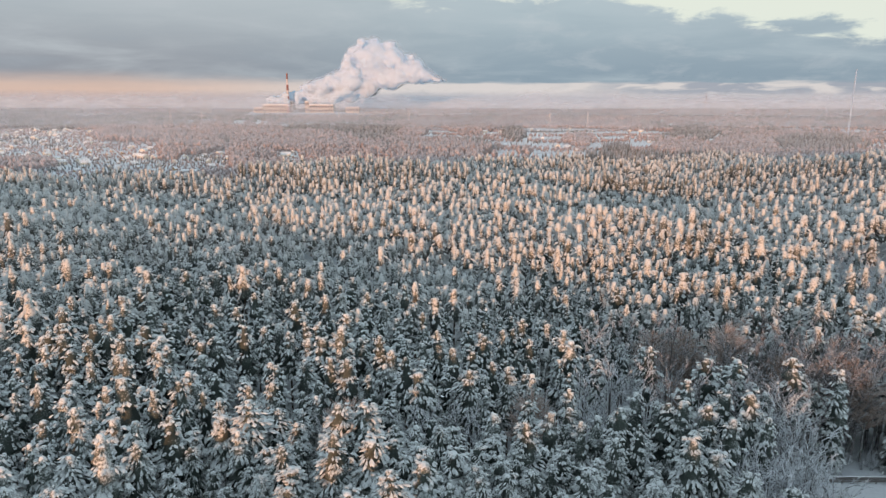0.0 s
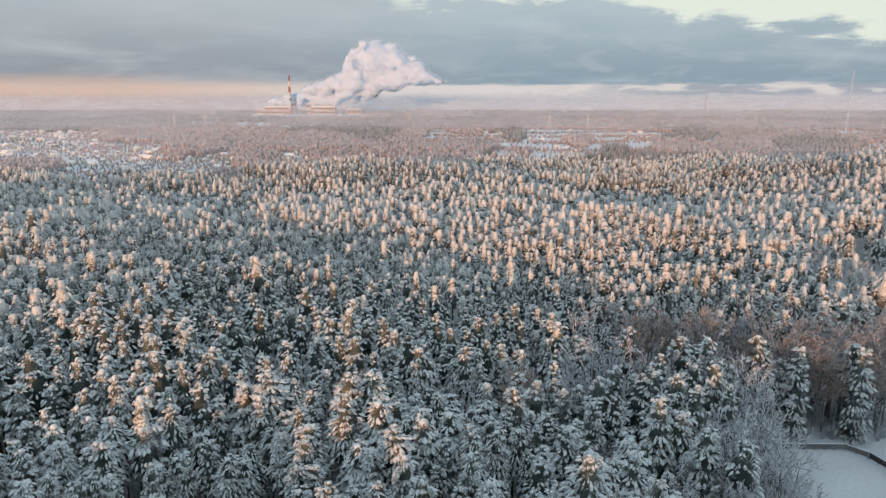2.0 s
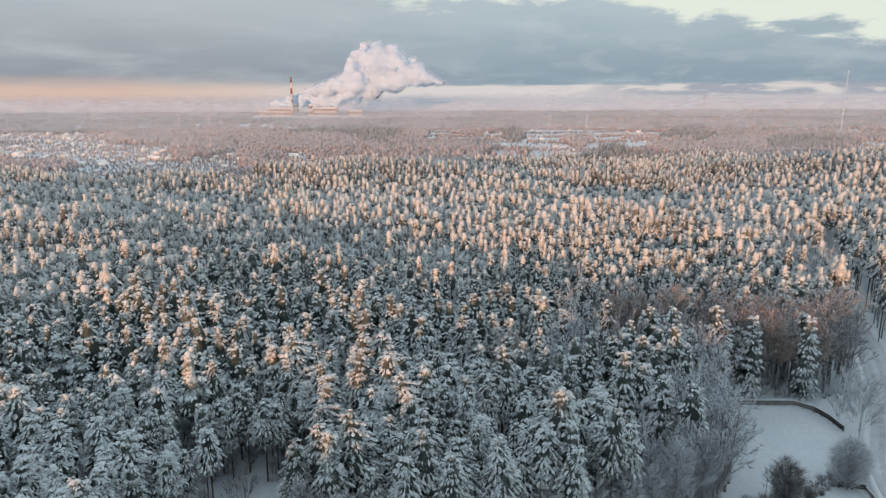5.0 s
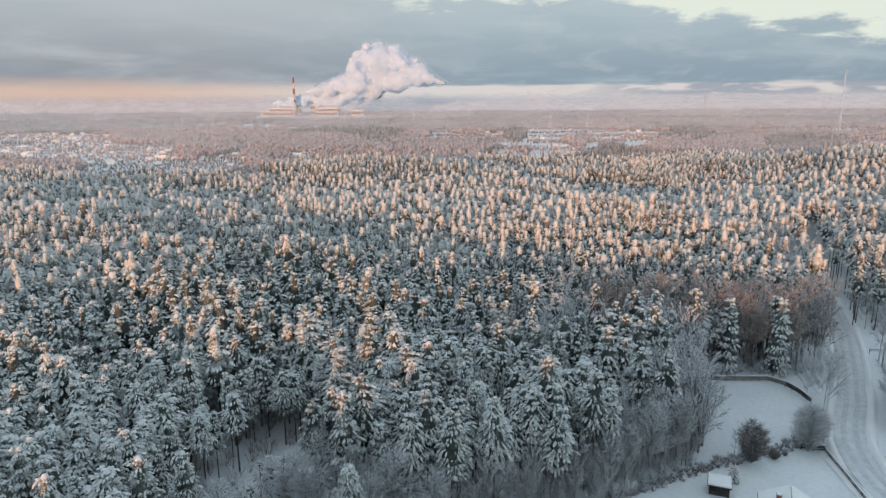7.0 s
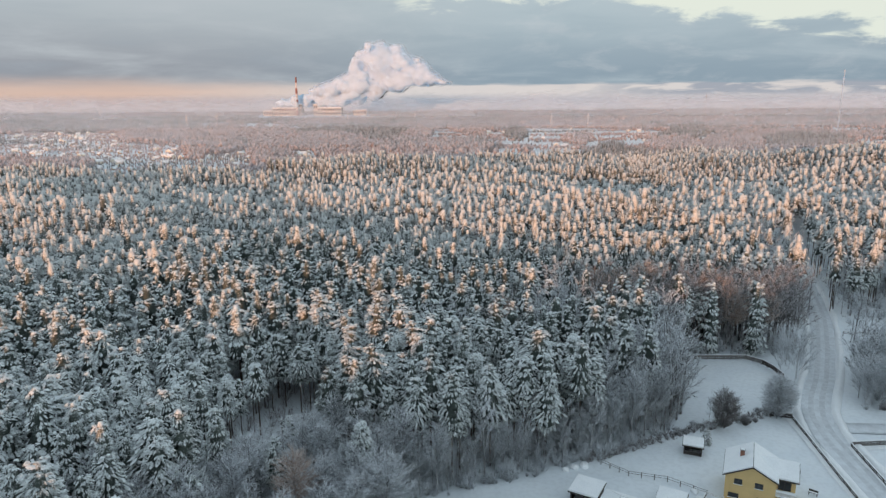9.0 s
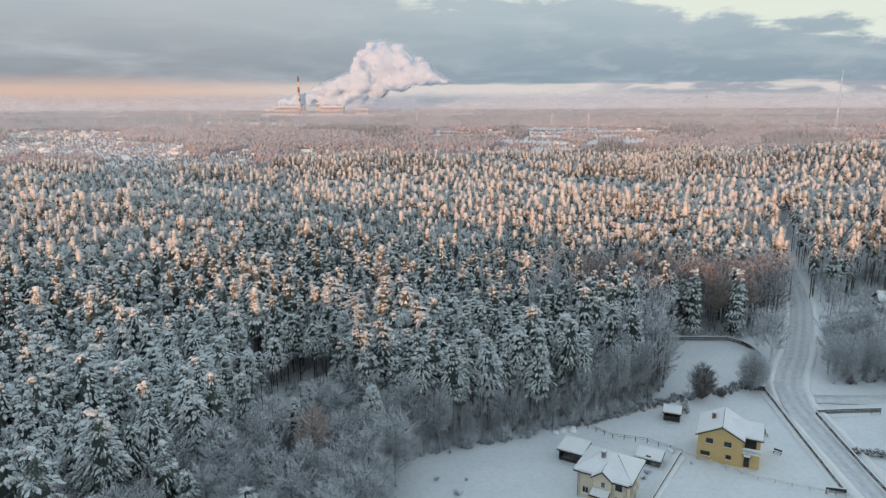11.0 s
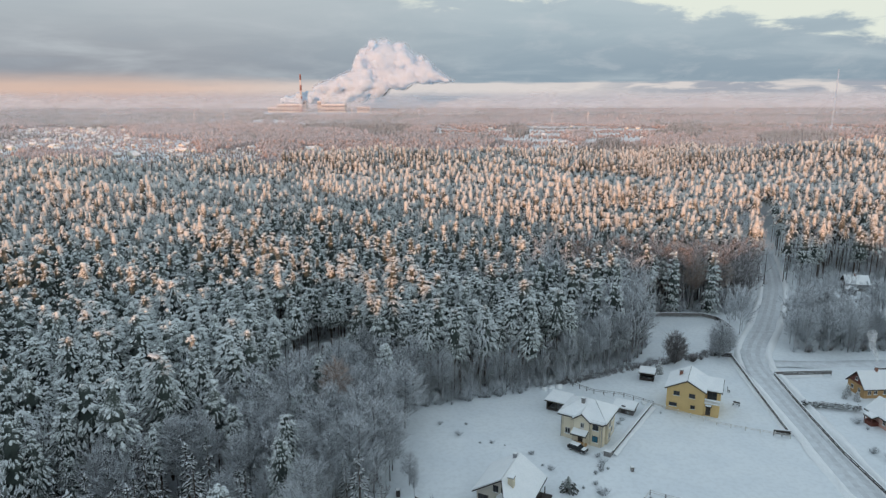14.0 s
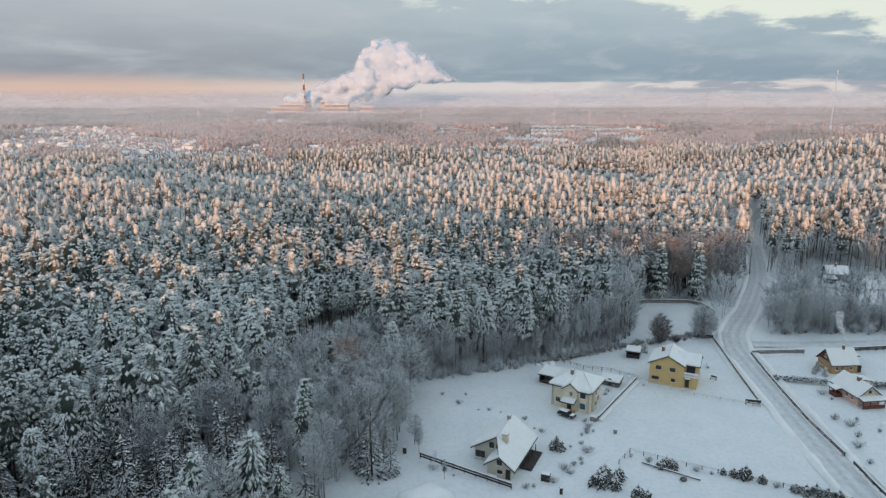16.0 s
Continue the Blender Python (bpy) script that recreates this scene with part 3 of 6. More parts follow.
ribbon("road", ROAD_LINE, [(3.1, -.1), (2.9, .06), (1.5, .09), (0, .11), (-1.5, .09), (-2.9, .06), (-3.1, -.1)], ROAD, "packed grey snow on a village road", 1, jag=.12)
ribbon("side_road", LANE_LINE, [(2.3, -.1), (2.1, .05), (0, .08), (-2.1, .05), (-2.3, -.1)], ROAD, "packed snow on a narrow side lane", 2, jag=.12)
for k, o in enumerate((1.05, -1.05)):
    ribbon("trim_wheel_track", ROAD_LINE, [(o + .62, .088), (o + .4, .116), (o - .4, .116), (o - .62, .088)], RUT, "grey wheel track in packed snow", 3 + k, jag=.07)
for k, (o, w, h) in enumerate(((4.0, .9, .42), (-4.0, .9, .5))):
    ribbon("trim_snow_bank", ROAD_LINE, [(o + w, -.1), (o + w * .4, h * .8), (o - w * .2, h), (o - w, -.1)], ROOF_SNOW, "ploughed snow bank beside the road", 8 + k, jag=.22)


# ---- where trees stand ----
def value(x, y, s, seed=0.0):
    """Slow variation between -1 and 1."""
    x, y = x / s + seed, y / s - seed
    return (np.sin(x * 1.3 + 1.7 * np.sin(y * .9 + seed)) + np.sin(y * 1.7 + 1.3 * np.sin(x * 1.1)) + np.sin((x + y) * .8 + seed)) / 3


ROAD_P, _ = along(ROAD_LINE, 4)
LANE_P, _ = along(LANE_LINE, 4)


def near(x, y, pts):
    d = np.full(x.shape, 1e9)
    for a, b in pts:
        d = np.minimum(d, (x - a) ** 2 + (y - b) ** 2)
    return np.sqrt(d)


def oval(x, y, cx, cy, rx, ry, turn=0.0):
    c, s = math.cos(turn), math.sin(turn)
    u, w = (x - cx) * c + (y - cy) * s, -(x - cx) * s + (y - cy) * c
    return (u / rx) ** 2 + (w / ry) ** 2


def south_edge(x):
    return np.interp(x, [-9, 0, 14, 30, 45, 50, 55, 63, 64.1, 90], [152, 155, 160, 167, 176, 181, 190, 219, 222, 222])


def north_edge(x):
    return np.interp(x, [-640, -420, -305, -226, -153, -125, -87, -30, 30, 110, 155, 250, 290, 425, 700], [590, 580, 562, 562, 535, 560, 635, 640, 665, 690, 660, 725, 675, 735, 770]) + 8 * np.sin(x / 19) + 5 * np.sin(x / 7.7)


SPRUCE_AT = [(-55.3, 102.5), (-47.5, 101.7), (-43.8, 111.9), (-14.8, 109.5), (-26.5, 142.6), (-31.5, 104)]


def wooded(x, y):
    """0 open, 1 pines, 2 bare trees, 3 bare trees with russet twigs."""
    k = np.ones(x.shape, int)
    rnd = np.random.default_rng(7).random(x.shape)
    deep = np.interp(x, [-9, 24, 32, 40, 64], [2, 3, 8, 20, 30]) + 3 * np.sin(x / 5)
    k[(x > -9) & (x < 64) & (y < south_edge(x) + deep) & (rnd < .86)] = 2
    k[(oval(x, y, 66, 240, 38, 17) < 1) & (rnd < .80)] = 2
    k[(oval(x, y, 5, 213, 42, 4.0, .12) < 1) & (rnd < .5)] = 2
    k[(oval(x, y, 36, 226, 18, 8, .3) < 1) & (rnd < .6)] = 2
    grove = -30 - (160 - y) * .58
    k[(x > grove) & (x < -8) & (y < 162) & (rnd < .80)] = 2
    k[(k == 1) & (x > -26) & (x < -8) & (y < 150)] = 2
    k[(x > grove - 22) & (x <= grove) & (y < 150) & (rnd < .25)] = 2
    k[(x > -95) & (x < -40) & (y < 104) & (rnd < .6)] = 0
    k[(oval(x, y, -118, 518, 26, 12) < 1) | (oval(x, y, 52, 378, 30, 9, -.2) < 1)] = 2
    k[(x > 86) & (y < 250)] = np.where(rnd[(x > 86) & (y < 250)] < .58, 2, 0)
    k[(oval(x, y, 127, 300, 10, 40, -.4) < 1) & (rnd < .75)] = 2
    k[(x > 112) & (x < 215) & (y >= 250) & (y < 284) & (rnd < .72)] = 2
    k[(k == 2) & (y > 222) & (x > 40) & (x < 100) & (rnd > .62)] = 3
    k[(k == 1) & (np.random.default_rng(8).random(x.shape) < .006)] = 3
    k[(x > -9 - np.maximum(0, 118 - y) * .62) & (y < south_edge(x)) & (x < 90)] = 0
    k[(x > 84) & (y < 187)] = 0
    k[(oval(x, y, 148, 239, 31, 23) < 1)] = 0
    k[near(x, y, ROAD_P) < np.where(y < 255, 7.0, 3.6)] = 0
    k[near(x, y, LANE_P) < 6] = 0
    k[(oval(x, y, -33, 171, 8, 19, -.45) < 1) | (oval(x, y, -39, 229, 4, 10, -.6) < 1) | (oval(x, y, -78, 197, 8, 6) < 1) | (oval(x, y, 44, 229, 9, 3.6, -.45) < 1)] = 0
    k[y > north_edge(x)] = 0
    k[near(x, y + 4, SPRUCE_AT) < 7] = 0
    return k


def grid(x0, x1, y0, y1, step, seed, wedge=None):
    rng = np.random.default_rng(seed)
    xs, ys = np.arange(x0, x1, step), np.arange(y0, y1, step * .88)
    X, Y = np.meshgrid(xs, ys)
    X = X + (np.arange(len(ys)) % 2)[:, None] * step * .5
    X, Y = X + rng.uniform(-.38, .38, X.shape) * step, Y + rng.uniform(-.38, .38, X.shape) * step
    x, y = X.ravel(), Y.ravel()
    if wedge:
        keep = np.abs(x) < wedge * y + 28
        x, y = x[keep], y[keep]
    return x, y


n1 = grid(-300, 300, 66, 285, 5.05, 11, .69)
n2 = grid(-300, 300, 285, 400, 4.9, 16, .69)
n3 = grid(-560, 560, 400, 790, 5.2, 10, .69)
tx, ty = np.concatenate([n1[0], n2[0], n3[0]]), np.concatenate([n1[1], n2[1], n3[1]])
kind = wooded(tx, ty)
tx, ty, kind = tx[kind > 0], ty[kind > 0], kind[kind > 0]
ex, ey = grid(-12, 56, 148, 200, 2.7, 13)
under = (ey > south_edge(ex) + .5) & (ey < south_edge(ex) + np.interp(ex, [2, 26, 36], [5, 6.5, 12])) & (near(ex, ey, ROAD_P) > 8)
ex, ey = ex[under], ey[under]
gx2, gy2 = grid(91, 174, 189, 228, 6.4, 14)
free = (near(gx2, gy2, ROAD_P) > 9) & (near(gx2, gy2, LANE_P) > 7.5) & (oval(gx2, gy2, 148, 239, 31, 23) > 1)
rx2, ry2 = grid(56, 112, 224.6, 246, 2.8, 17)
edge_r = (near(rx2, ry2, ROAD_P) > 6.5) & (oval(rx2, ry2, 82, 231, 30, 11) < 1)
sx, sy = grid(40, 64, 178, 224, 3.4, 18)
side = (sy > south_edge(sx) + .5) & (sy < south_edge(sx) + 34) & (near(sx, sy, ROAD_P) > 8)
lx, ly = grid(-64, -9.5, 98, 162, 5.4, 15)
fill = (near(lx, ly + 4, SPRUCE_AT) > 7) & (lx < -11 - np.maximum(0, 118 - ly) * .62) & (lx > -30 - (160 - ly) * .58) & (oval(lx, ly, -33, 171, 8, 19, -.45) > 1)
ex, ey = np.concatenate([ex, gx2[free], rx2[edge_r], lx[fill], sx[side]]), np.concatenate([ey, gy2[free], ry2[edge_r], ly[fill], sy[side]])
young = np.concatenate([np.zeros(len(tx), bool), np.arange(len(ex)) < len(ex) - side.sum()])
tx, ty, kind = np.concatenate([tx, ex]), np.concatenate([ty, ey]), np.concatenate([kind, np.where((ex > 56) & (ey > 222) & (ex < 92) & (np.arange(len(ex)) % 6 < 1), 3, 2)])
rng = np.random.default_rng(12)
height = 20.8 + 3.2 * value(tx, ty, 46) + 2.8 * value(tx, ty, 11, 2.0) + rng.normal(0, 1.8, len(tx))
height[(kind == 1) & (ty > 150) & (ty < 172) & (tx > -20)] += 1.0
closeness = np.maximum(0, ty - 178) + np.maximum(0, 96 - ty) * 1.2 + .55 * np.maximum(0, np.abs(tx + 8) - 25)
closeness[(tx > 84) & (ty < 256)] -= 70
height[(kind == 1) & (tx > -30 - (160 - ty) * .58) & (tx < -8) & (ty < 162)] *= .76
turn = rng.uniform(0, 6.283, len(tx))

PINES = [pine(20 + i, 22, b, r, 14, 8, 3) for i, (b, r) in enumerate(((12.5, 2.9), (13.5, 2.6), (11.5, 3.0), (13, 2.8), (14, 2.5), (12, 2.6), (14.5, 2.8), (11, 2.7)))]


def trunk_of(H, lean, r=.19, sides=6):
    fs = np.array([0, .4, .75, .97])
    return stem([(lean[0] * max(0, f - .4), lean[1] * max(0, f - .4), H * f - .2) for f in fs], r * (1.1 - fs), sides)


def tree_kind(name, trunk, crown, bark, leaf, label, category, group, smooth=False, crown_name="crown"):
    """A tree built once: an Empty with trunk and crown."""
    t = thing(name, Matrix.Identity(4), label, category, group)
    part("trunk", mesh_from("trunk", *trunk, bark, True), bark, t)
    part(crown_name, mesh_from(crown_name, *crown, leaf, smooth), leaf, t)
    return t


def plant(models, picks, xy, sizes, turns):
    """Stands the models and their copies at the places."""
    used = set()
    for k, (x, y), s, a in zip(picks, xy, sizes, turns):
        w = float(s) * (.86 + .34 * ((x * 7.31 + y * 3.17) % 1.0))
        m = pose(float(x), float(y), -.12 + float(hill(np.array(x), np.array(y))), 0, 0, math.degrees(a)) @ Matrix.Diagonal((w, w, float(s), 1))
        if k in used:
            copy_thing(models[k], m)
        else:
            models[k].matrix_world = m
            used.add(k)


pines = np.flatnonzero(kind == 1)
order = pines[np.argsort(closeness[pines] + np.random.default_rng(19).normal(0, 12, len(pines)))]
closest, close, rest = order[:300], order[300:900], order[900:]
middle = rest[ty[rest] < 330]
far = rest[ty[rest] >= 330]
pick = rng.integers(0, len(PINES), len(tx))
pine_models = [tree_kind("pine_tree", trunk_of(22, l), c, BARK, PINE, "tall pine with snow-laden drooping branch tufts", "tree", "pines of the forest") for c, l in PINES]
plant(pine_models, pick[closest], np.column_stack([tx, ty])[closest], height[closest] / 22, turn[closest])
XY = np.column_stack([tx, ty])


def stand(name, shapes, at, material, label, seed, size=None, smooth=False):
    r = np.random.default_rng(seed)
    g = height[at] / 22 if size is None else size
    v, f = scatter(shapes, r.integers(0, len(shapes), len(at)), XY[at], g * r.uniform(.85, 1.2, len(at)), turn[at], hill(tx[at], ty[at]) - .1, g)
    return tagged(new(name, mesh_from(name, v, f, material, smooth)), label, "forest", kind="stuff")


CLOSE = [pine(40 + i, 22, b, r, 11, 7, 2)[0] for i, (b, r) in enumerate(((12.5, 2.9), (13.5, 2.6), (12, 3.0), (14, 2.6), (13, 2.8), (11.5, 2.6)))]
stand("forest_pine_crowns", CLOSE, close, PINE, "snow-laden pine crowns of the forest edge", 31)
stand("forest_pine_trunks", [trunk_of(22, (0, 0), sides=4)], close, BARK, "dark bare pine trunks of the forest edge", 31)
MIDDLE = [pine(60 + i, 22, b, r, 9, 6, 1)[0] for i, (b, r) in enumerate(((13, 2.9), (14, 2.6), (12.5, 2.9), (13.5, 2.5), (13, 2.75), (14.5, 2.5)))]
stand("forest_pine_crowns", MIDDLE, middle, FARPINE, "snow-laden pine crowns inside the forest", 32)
stand("forest_pine_trunks", [stem([(0, 0, -.2), (0, 0, 16)], [.2, .14], 3)], middle, BARK, "dark pine trunks inside the forest", 32)
FAR = [pine(70 + i, 22, b, r, 7, 6, 1)[0] for i, (b, r) in enumerate(((13.5, 2.7), (14.5, 2.5), (13.5, 2.8), (14, 2.6), (14.5, 2.7), (13.5, 2.4)))]
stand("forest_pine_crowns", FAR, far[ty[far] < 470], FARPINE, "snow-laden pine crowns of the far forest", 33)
LAST = [pine(80 + i, 22, b, r, 4, 5, 1)[0] for i, (b, r) in enumerate(((14, 2.7), (15, 2.5), (14, 2.8), (14.5, 2.6)))]
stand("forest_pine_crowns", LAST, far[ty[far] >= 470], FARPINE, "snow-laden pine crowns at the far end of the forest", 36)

# bare trees
BARE = [bare_tree(90 + i, 15, 13, 6, 7, s, .78, k) for i, (s, k) in enumerate(((.23, .30), (.27, .25), (.21, .36), (.44, .16), (.22, .18)))]
for i, (k, r, h, b) in enumerate(((1, 3.0, 15.0, 5.0), (3, 3.7, 14.5, 3.4))):
    BARE[k] = (BARE[k][0], round_crown(94 + i, r, h, b, 185))
RED = [(bare_tree(98 + i, 15, 8, 1, 1, .25, .8, .3)[0], round_crown(98 + i, r, 15.4, 6.5, 190)) for i, r in enumerate((3.3, 3.9))]
frosty = np.flatnonzero(kind == 2)
frosty = frosty[np.argsort(closeness[frosty])]
russet = np.flatnonzero(kind == 3)
russet = russet[np.argsort(closeness[russet])]
bare_models = [tree_kind("bare_tree", t, c, GREYBARK, FROST, "leafless tree with hoar-frosted grey twigs", "tree", "bare trees of the forest edge", False, "crown") for t, c in BARE]
red_models = [tree_kind("russet_tree", t, c, GREYBARK, RUSSET, "leafless tree with frosted russet-brown twigs", "tree", "russet trees of the forest edge", False, "crown") for t, c in RED]
bare_size = rng.uniform(.78, 1.12, len(tx)) * np.where((ty > 300), .95, 1.0)
bare_size = np.where(young, bare_size * rng.uniform(.55, 1.0, len(tx)), bare_size)
bare_size = np.where((tx > 84) & (ty < 256), np.where(tx > 117, .42 + .40 * rng.random(len(tx)), .6 + .45 * rng.random(len(tx))), bare_size)
bare_size = np.where((tx < -8) & (tx > -62) & (ty < 162), .70 + .45 * rng.random(len(tx)), bare_size)
bare_size = np.where((tx > 20) & (tx < 108) & (ty > 207) & (ty < 256), .88 + .36 * rng.random(len(tx)), bare_size)
bare_size = np.where(young & (tx < 30) & (tx > -12.5) & (ty > 146), bare_size * np.interp(tx, [-8, 2, 16, 28], [.55, .72, .82, 1.0]), bare_size)
frosty = np.concatenate([frosty[(tx[frosty] < -8) & (ty[frosty] < 150) & (tx[frosty] > -45)], frosty[~((tx[frosty] < -8) & (ty[frosty] < 150) & (tx[frosty] > -45))]])
near_f, far_f, near_r, far_r = frosty[:260], frosty[260:], russet[:60], russet[60:]

plant(bare_models, np.where((tx[near_f] > 84) & (ty[near_f] < 256), 3, np.where(tx[near_f] < -8, np.array([3, 1, 4])[rng.integers(0, 3, len(near_f))], np.array([0, 1, 2, 4])[rng.integers(0, 4, len(near_f))])), XY[near_f], bare_size[near_f], turn[near_f])
plant(red_models, rng.integers(0, 2, len(near_r)), XY[near_r], bare_size[near_r] * .95, turn[near_r])
THIN = [bare_tree(120 + i, 15, 8, 4, 4, .3, 1.3, .22) for i in range(3)]
# trees behind the rink get the darker twigs, their shade put into the colour
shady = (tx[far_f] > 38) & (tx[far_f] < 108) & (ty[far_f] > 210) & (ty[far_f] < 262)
for at, mat, lab in ((far_f[~shady], FROST, "hoar-frosted leafless trees inside the forest"), (far_f[shady], DARKTWIG, "leafless trees behind the rink, twigs coloured for shade"), (far_r, RUSSET, "russet leafless trees inside the forest")):
    if len(at):
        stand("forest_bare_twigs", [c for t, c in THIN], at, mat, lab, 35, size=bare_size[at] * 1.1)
        stand("forest_bare_trunks", [t for t, c in THIN], at, GREYBARK, "grey trunks of " + lab, 35, size=bare_size[at] * 1.1)

for i, (x, y, g) in enumerate([(59.5, 243.1, 1.25), (56, 246, 1.15), (63, 246, 1.1), (25.1, 202.9, 1.1), (-17.3, 210.4, 1.15), (-1.6, 211.4, 1.05), (14.2, 214.6, 1.1), (18, 216, 1.0), (78, 230.8, 1.15), (82, 233, 1.1), (74, 257.9, 1.15), (-81.4, 250, 1.1), (-24, 141, .95)]):
    copy_thing(red_models[i % 2], pose(x, y, -.12 + float(hill(np.array(x), np.array(y))), 0, 0, i * 67) @ Matrix.Scale(g, 4))

# large trees standing by the road and the rink
ROADSIDE = [(85.8, 201, .85), (88, 204.5, .75), (85.6, 208, .6), (90, 214, .7), (101, 200.5, .8), (103.5, 202, .7), (107.9, 210, .85), (113, 205, .6), (120, 217, .8), (137.8, 219.7, .75), (114.7, 198, .55), (126.5, 243.7, .7), (129, 256, .75), (105, 238, .8), (133, 228, .6)]
wide_tree = tree_kind("roadside_tree", *bare_tree(131, 15, 16, 7, 9, .46, .95, .14), GREYBARK, FROST, "broad leafless tree with frosted branches beside the road", "tree", "trees beside the road")
plant([wide_tree], [0] * len(ROADSIDE), [p[:2] for p in ROADSIDE], [p[2] for p in ROADSIDE], [i * 2.1 for i in range(len(ROADSIDE))])
c, l = pine(29, 20, 3.0, 2.5, 19, 6, 3)
low_pine = tree_kind("edge_pine", trunk_of(20, l), c, BARK, PINE, "snow-laden pine with branches down to its foot", "tree", "single pines behind the rink")
plant([low_pine], [0] * 5, [(72.3, 221.8), (84.2, 221.4), (66, 223.6), (61.5, 221), (77, 235)], [1.06, 1.0, .6, .5, .8], [0, 2.2, 4, 1, 3])

# spruces standing among them
spruce_models = []
for i in range(2):
    c, l = spruce(140 + i, 14, .8, 2.5, 13, 5.2)
    spruce_models.append(tree_kind("spruce_tree", trunk_of(14, (0, 0), .16), c, BARK, SPRUCE, "dark spruce with snow along its drooping boughs", "tree", "spruces at the forest edge"))
SPRUCES = [(x, y, 1.0) for x, y in SPRUCE_AT] + [(-11.4, 110.5, .56), (-17.5, 112.5, .8), (-30, 157, 1.0), (-62, 108, 1.1), (-68, 99, 1.2), (-36, 101, 1.0), (-32, 144, .9), (-24, 96, .9), (-57, 124, 1.0), (-75, 116, 1.1), (-83, 108, 1.2), (-40, 95, 1.1), (-52, 93, 1.25), (-60, 96, 1.1), (-71, 91, 1.3), (-79, 97, 1.2), (-46, 105.5, .9), (-66, 103, 1.0), (-88, 99, 1.2), (-92, 112, 1.2), (-28, 99, .8), (-33, 106, .9), (-80, 124, 1.1), (-68, 131, .9), (-47, 133, .8), (-22, 131, .8)]
zx, zy = grid(-90, -30, 80, 117, 4.7, 21)
clear_of = np.array([min((x - p[0]) ** 2 + (y - p[1]) ** 2 for p in SPRUCES) > 9 for x, y in zip(zx, zy)])
q = np.random.default_rng(22)
SPRUCES += [(x, y, .55 + .6 * q.random()) for x, y in zip(zx[clear_of], zy[clear_of])]
plant(spruce_models, [i % 2 for i in range(len(SPRUCES))], [s[:2] for s in SPRUCES], [s[2] for s in SPRUCES], [i * 1.7 for i in range(len(SPRUCES))])

# unseen pines added behind the flight, many oversized, to shade the clearing
bx, by = grid(-150, -20, -40, 64, 5.4, 41)
cx, cy = grid(-300, 170, -95, -45, 5.6, 42)
bx, by = np.concatenate([bx, cx]), np.concatenate([by, cy])
keep = np.abs(bx - 73) > 7
bx, by = bx[keep], by[keep]
r = np.random.default_rng(43)
SHADE = [pine(86 + i, 22, 2.9, 4.6, 8, 7, 1)[0] for i in range(4)]
v, f = scatter(SHADE, r.integers(0, 4, len(bx)), np.column_stack([bx, by]), np.where(by < -44, np.where(bx < -70, 1.58, 1.82), np.where(by < 16, 1.45, 1.14)) * r.uniform(.92, 1.08, len(bx)), r.uniform(0, 6.3, len(bx)))
tagged(new("forest_pine_crowns", mesh_from("forest", v, f, PINE, False)), "added unseen pine crowns shading the clearing from the south", "forest", kind="stuff")


# ---- the distance: village, fields, woods, power station ----
LUMP = []
for i in range(6):
    q = np.random.default_rng(160 + i)
    lump, turn_in = Shape(), np.arange(3) * 2.094
    for k in range(5):
        a = turn_in + q.uniform(0, 2)
        c, r, h = q.normal(0, 1.9, 2) if k else np.zeros(2), q.uniform(1.7, 2.7), q.uniform(4.8, 8.0)
        rim = np.column_stack([c[0] + r * np.cos(a), c[1] + r * np.sin(a), q.uniform(.5, 2.2, 3)])
        lump.add(np.concatenate([rim, [[c[0] + q.normal(0, .5), c[1] + q.normal(0, .5), h]]]), [[0, 1, 3], [1, 2, 3], [2, 0, 3]])
    LUMP.append(lump.done())


def woods(name, x, y, size, material, label, seed, shapes=LUMP):
    q = np.random.default_rng(seed)
    v, f = scatter(shapes, q.integers(0, len(shapes), len(x)), np.column_stack([x, y]), size, q.uniform(0, 6.3, len(x)), tall=size * q.uniform(.8, 1.15, len(x)) * np.where(y > 1700, .38, .66))
    return tagged(new(name, mesh_from(name, v, f, material, True)), label, "woods", kind="stuff")


def in_view(x, y, m=60):
    return np.abs(x) < .70 * y + m


DOME, CONE = [], []
for i in range(12):
    q = np.random.default_rng(150 + i)
    a, slim = np.arange(4) * 1.571 + q.uniform(0, 1.5), (1.0 if i < 7 else .62)
    r = q.uniform(2.3, 3.6, 4) * slim
    rim = np.column_stack([r * np.cos(a), r * np.sin(a), q.uniform(3.5, 6.5, 4) * (1 if i < 7 else .6)])
    peak = q.uniform(9.0, 13.0) * (1 if i < 7 else 1.15)
    v = np.concatenate([rim, [[q.normal(0, .6), q.normal(0, .6), peak], [0, 0, -.5]]])
    f = [[k, (k + 1) % 4, 4] for k in range(4)] + [[(k + 1) % 4, k, 5] for k in range(4)]
    (DOME if i < 7 else CONE).append((v, np.array(f)))


HOMES_AT = [(-756, 1323, 101, 423, 0.55), (-345, 850, 105, 235, 0.4), (-560, 980, 120, 300, 0.55), (-192, 948, 22, 126, 0.22), (-440, 907, 11, 108, 0.49)]
FIELDS_AT = [(165, 1469, 298, 250, -0.12), (221, 1123, 166, 230, -0.21), (471, 1290, 24, 249, -0.37), (501, 1108, 28, 147, -0.45)]
CONIFERS_AT = [(-1390, 2479, 168, 1063, 0.53), (-957, 2655, 337, 788, 0.36), (-236, 1596, 131, 431, 0.15), (-203, 2489, 104, 402, 0.08), (359, 2830, 106, 422, -0.13), (492, 1434, 44, 269, -0.35), (595, 1162, 65, 222, -0.5), (216, 943, 18, 140, -0.25), (139, 1450, 23, 272, -0.1)]
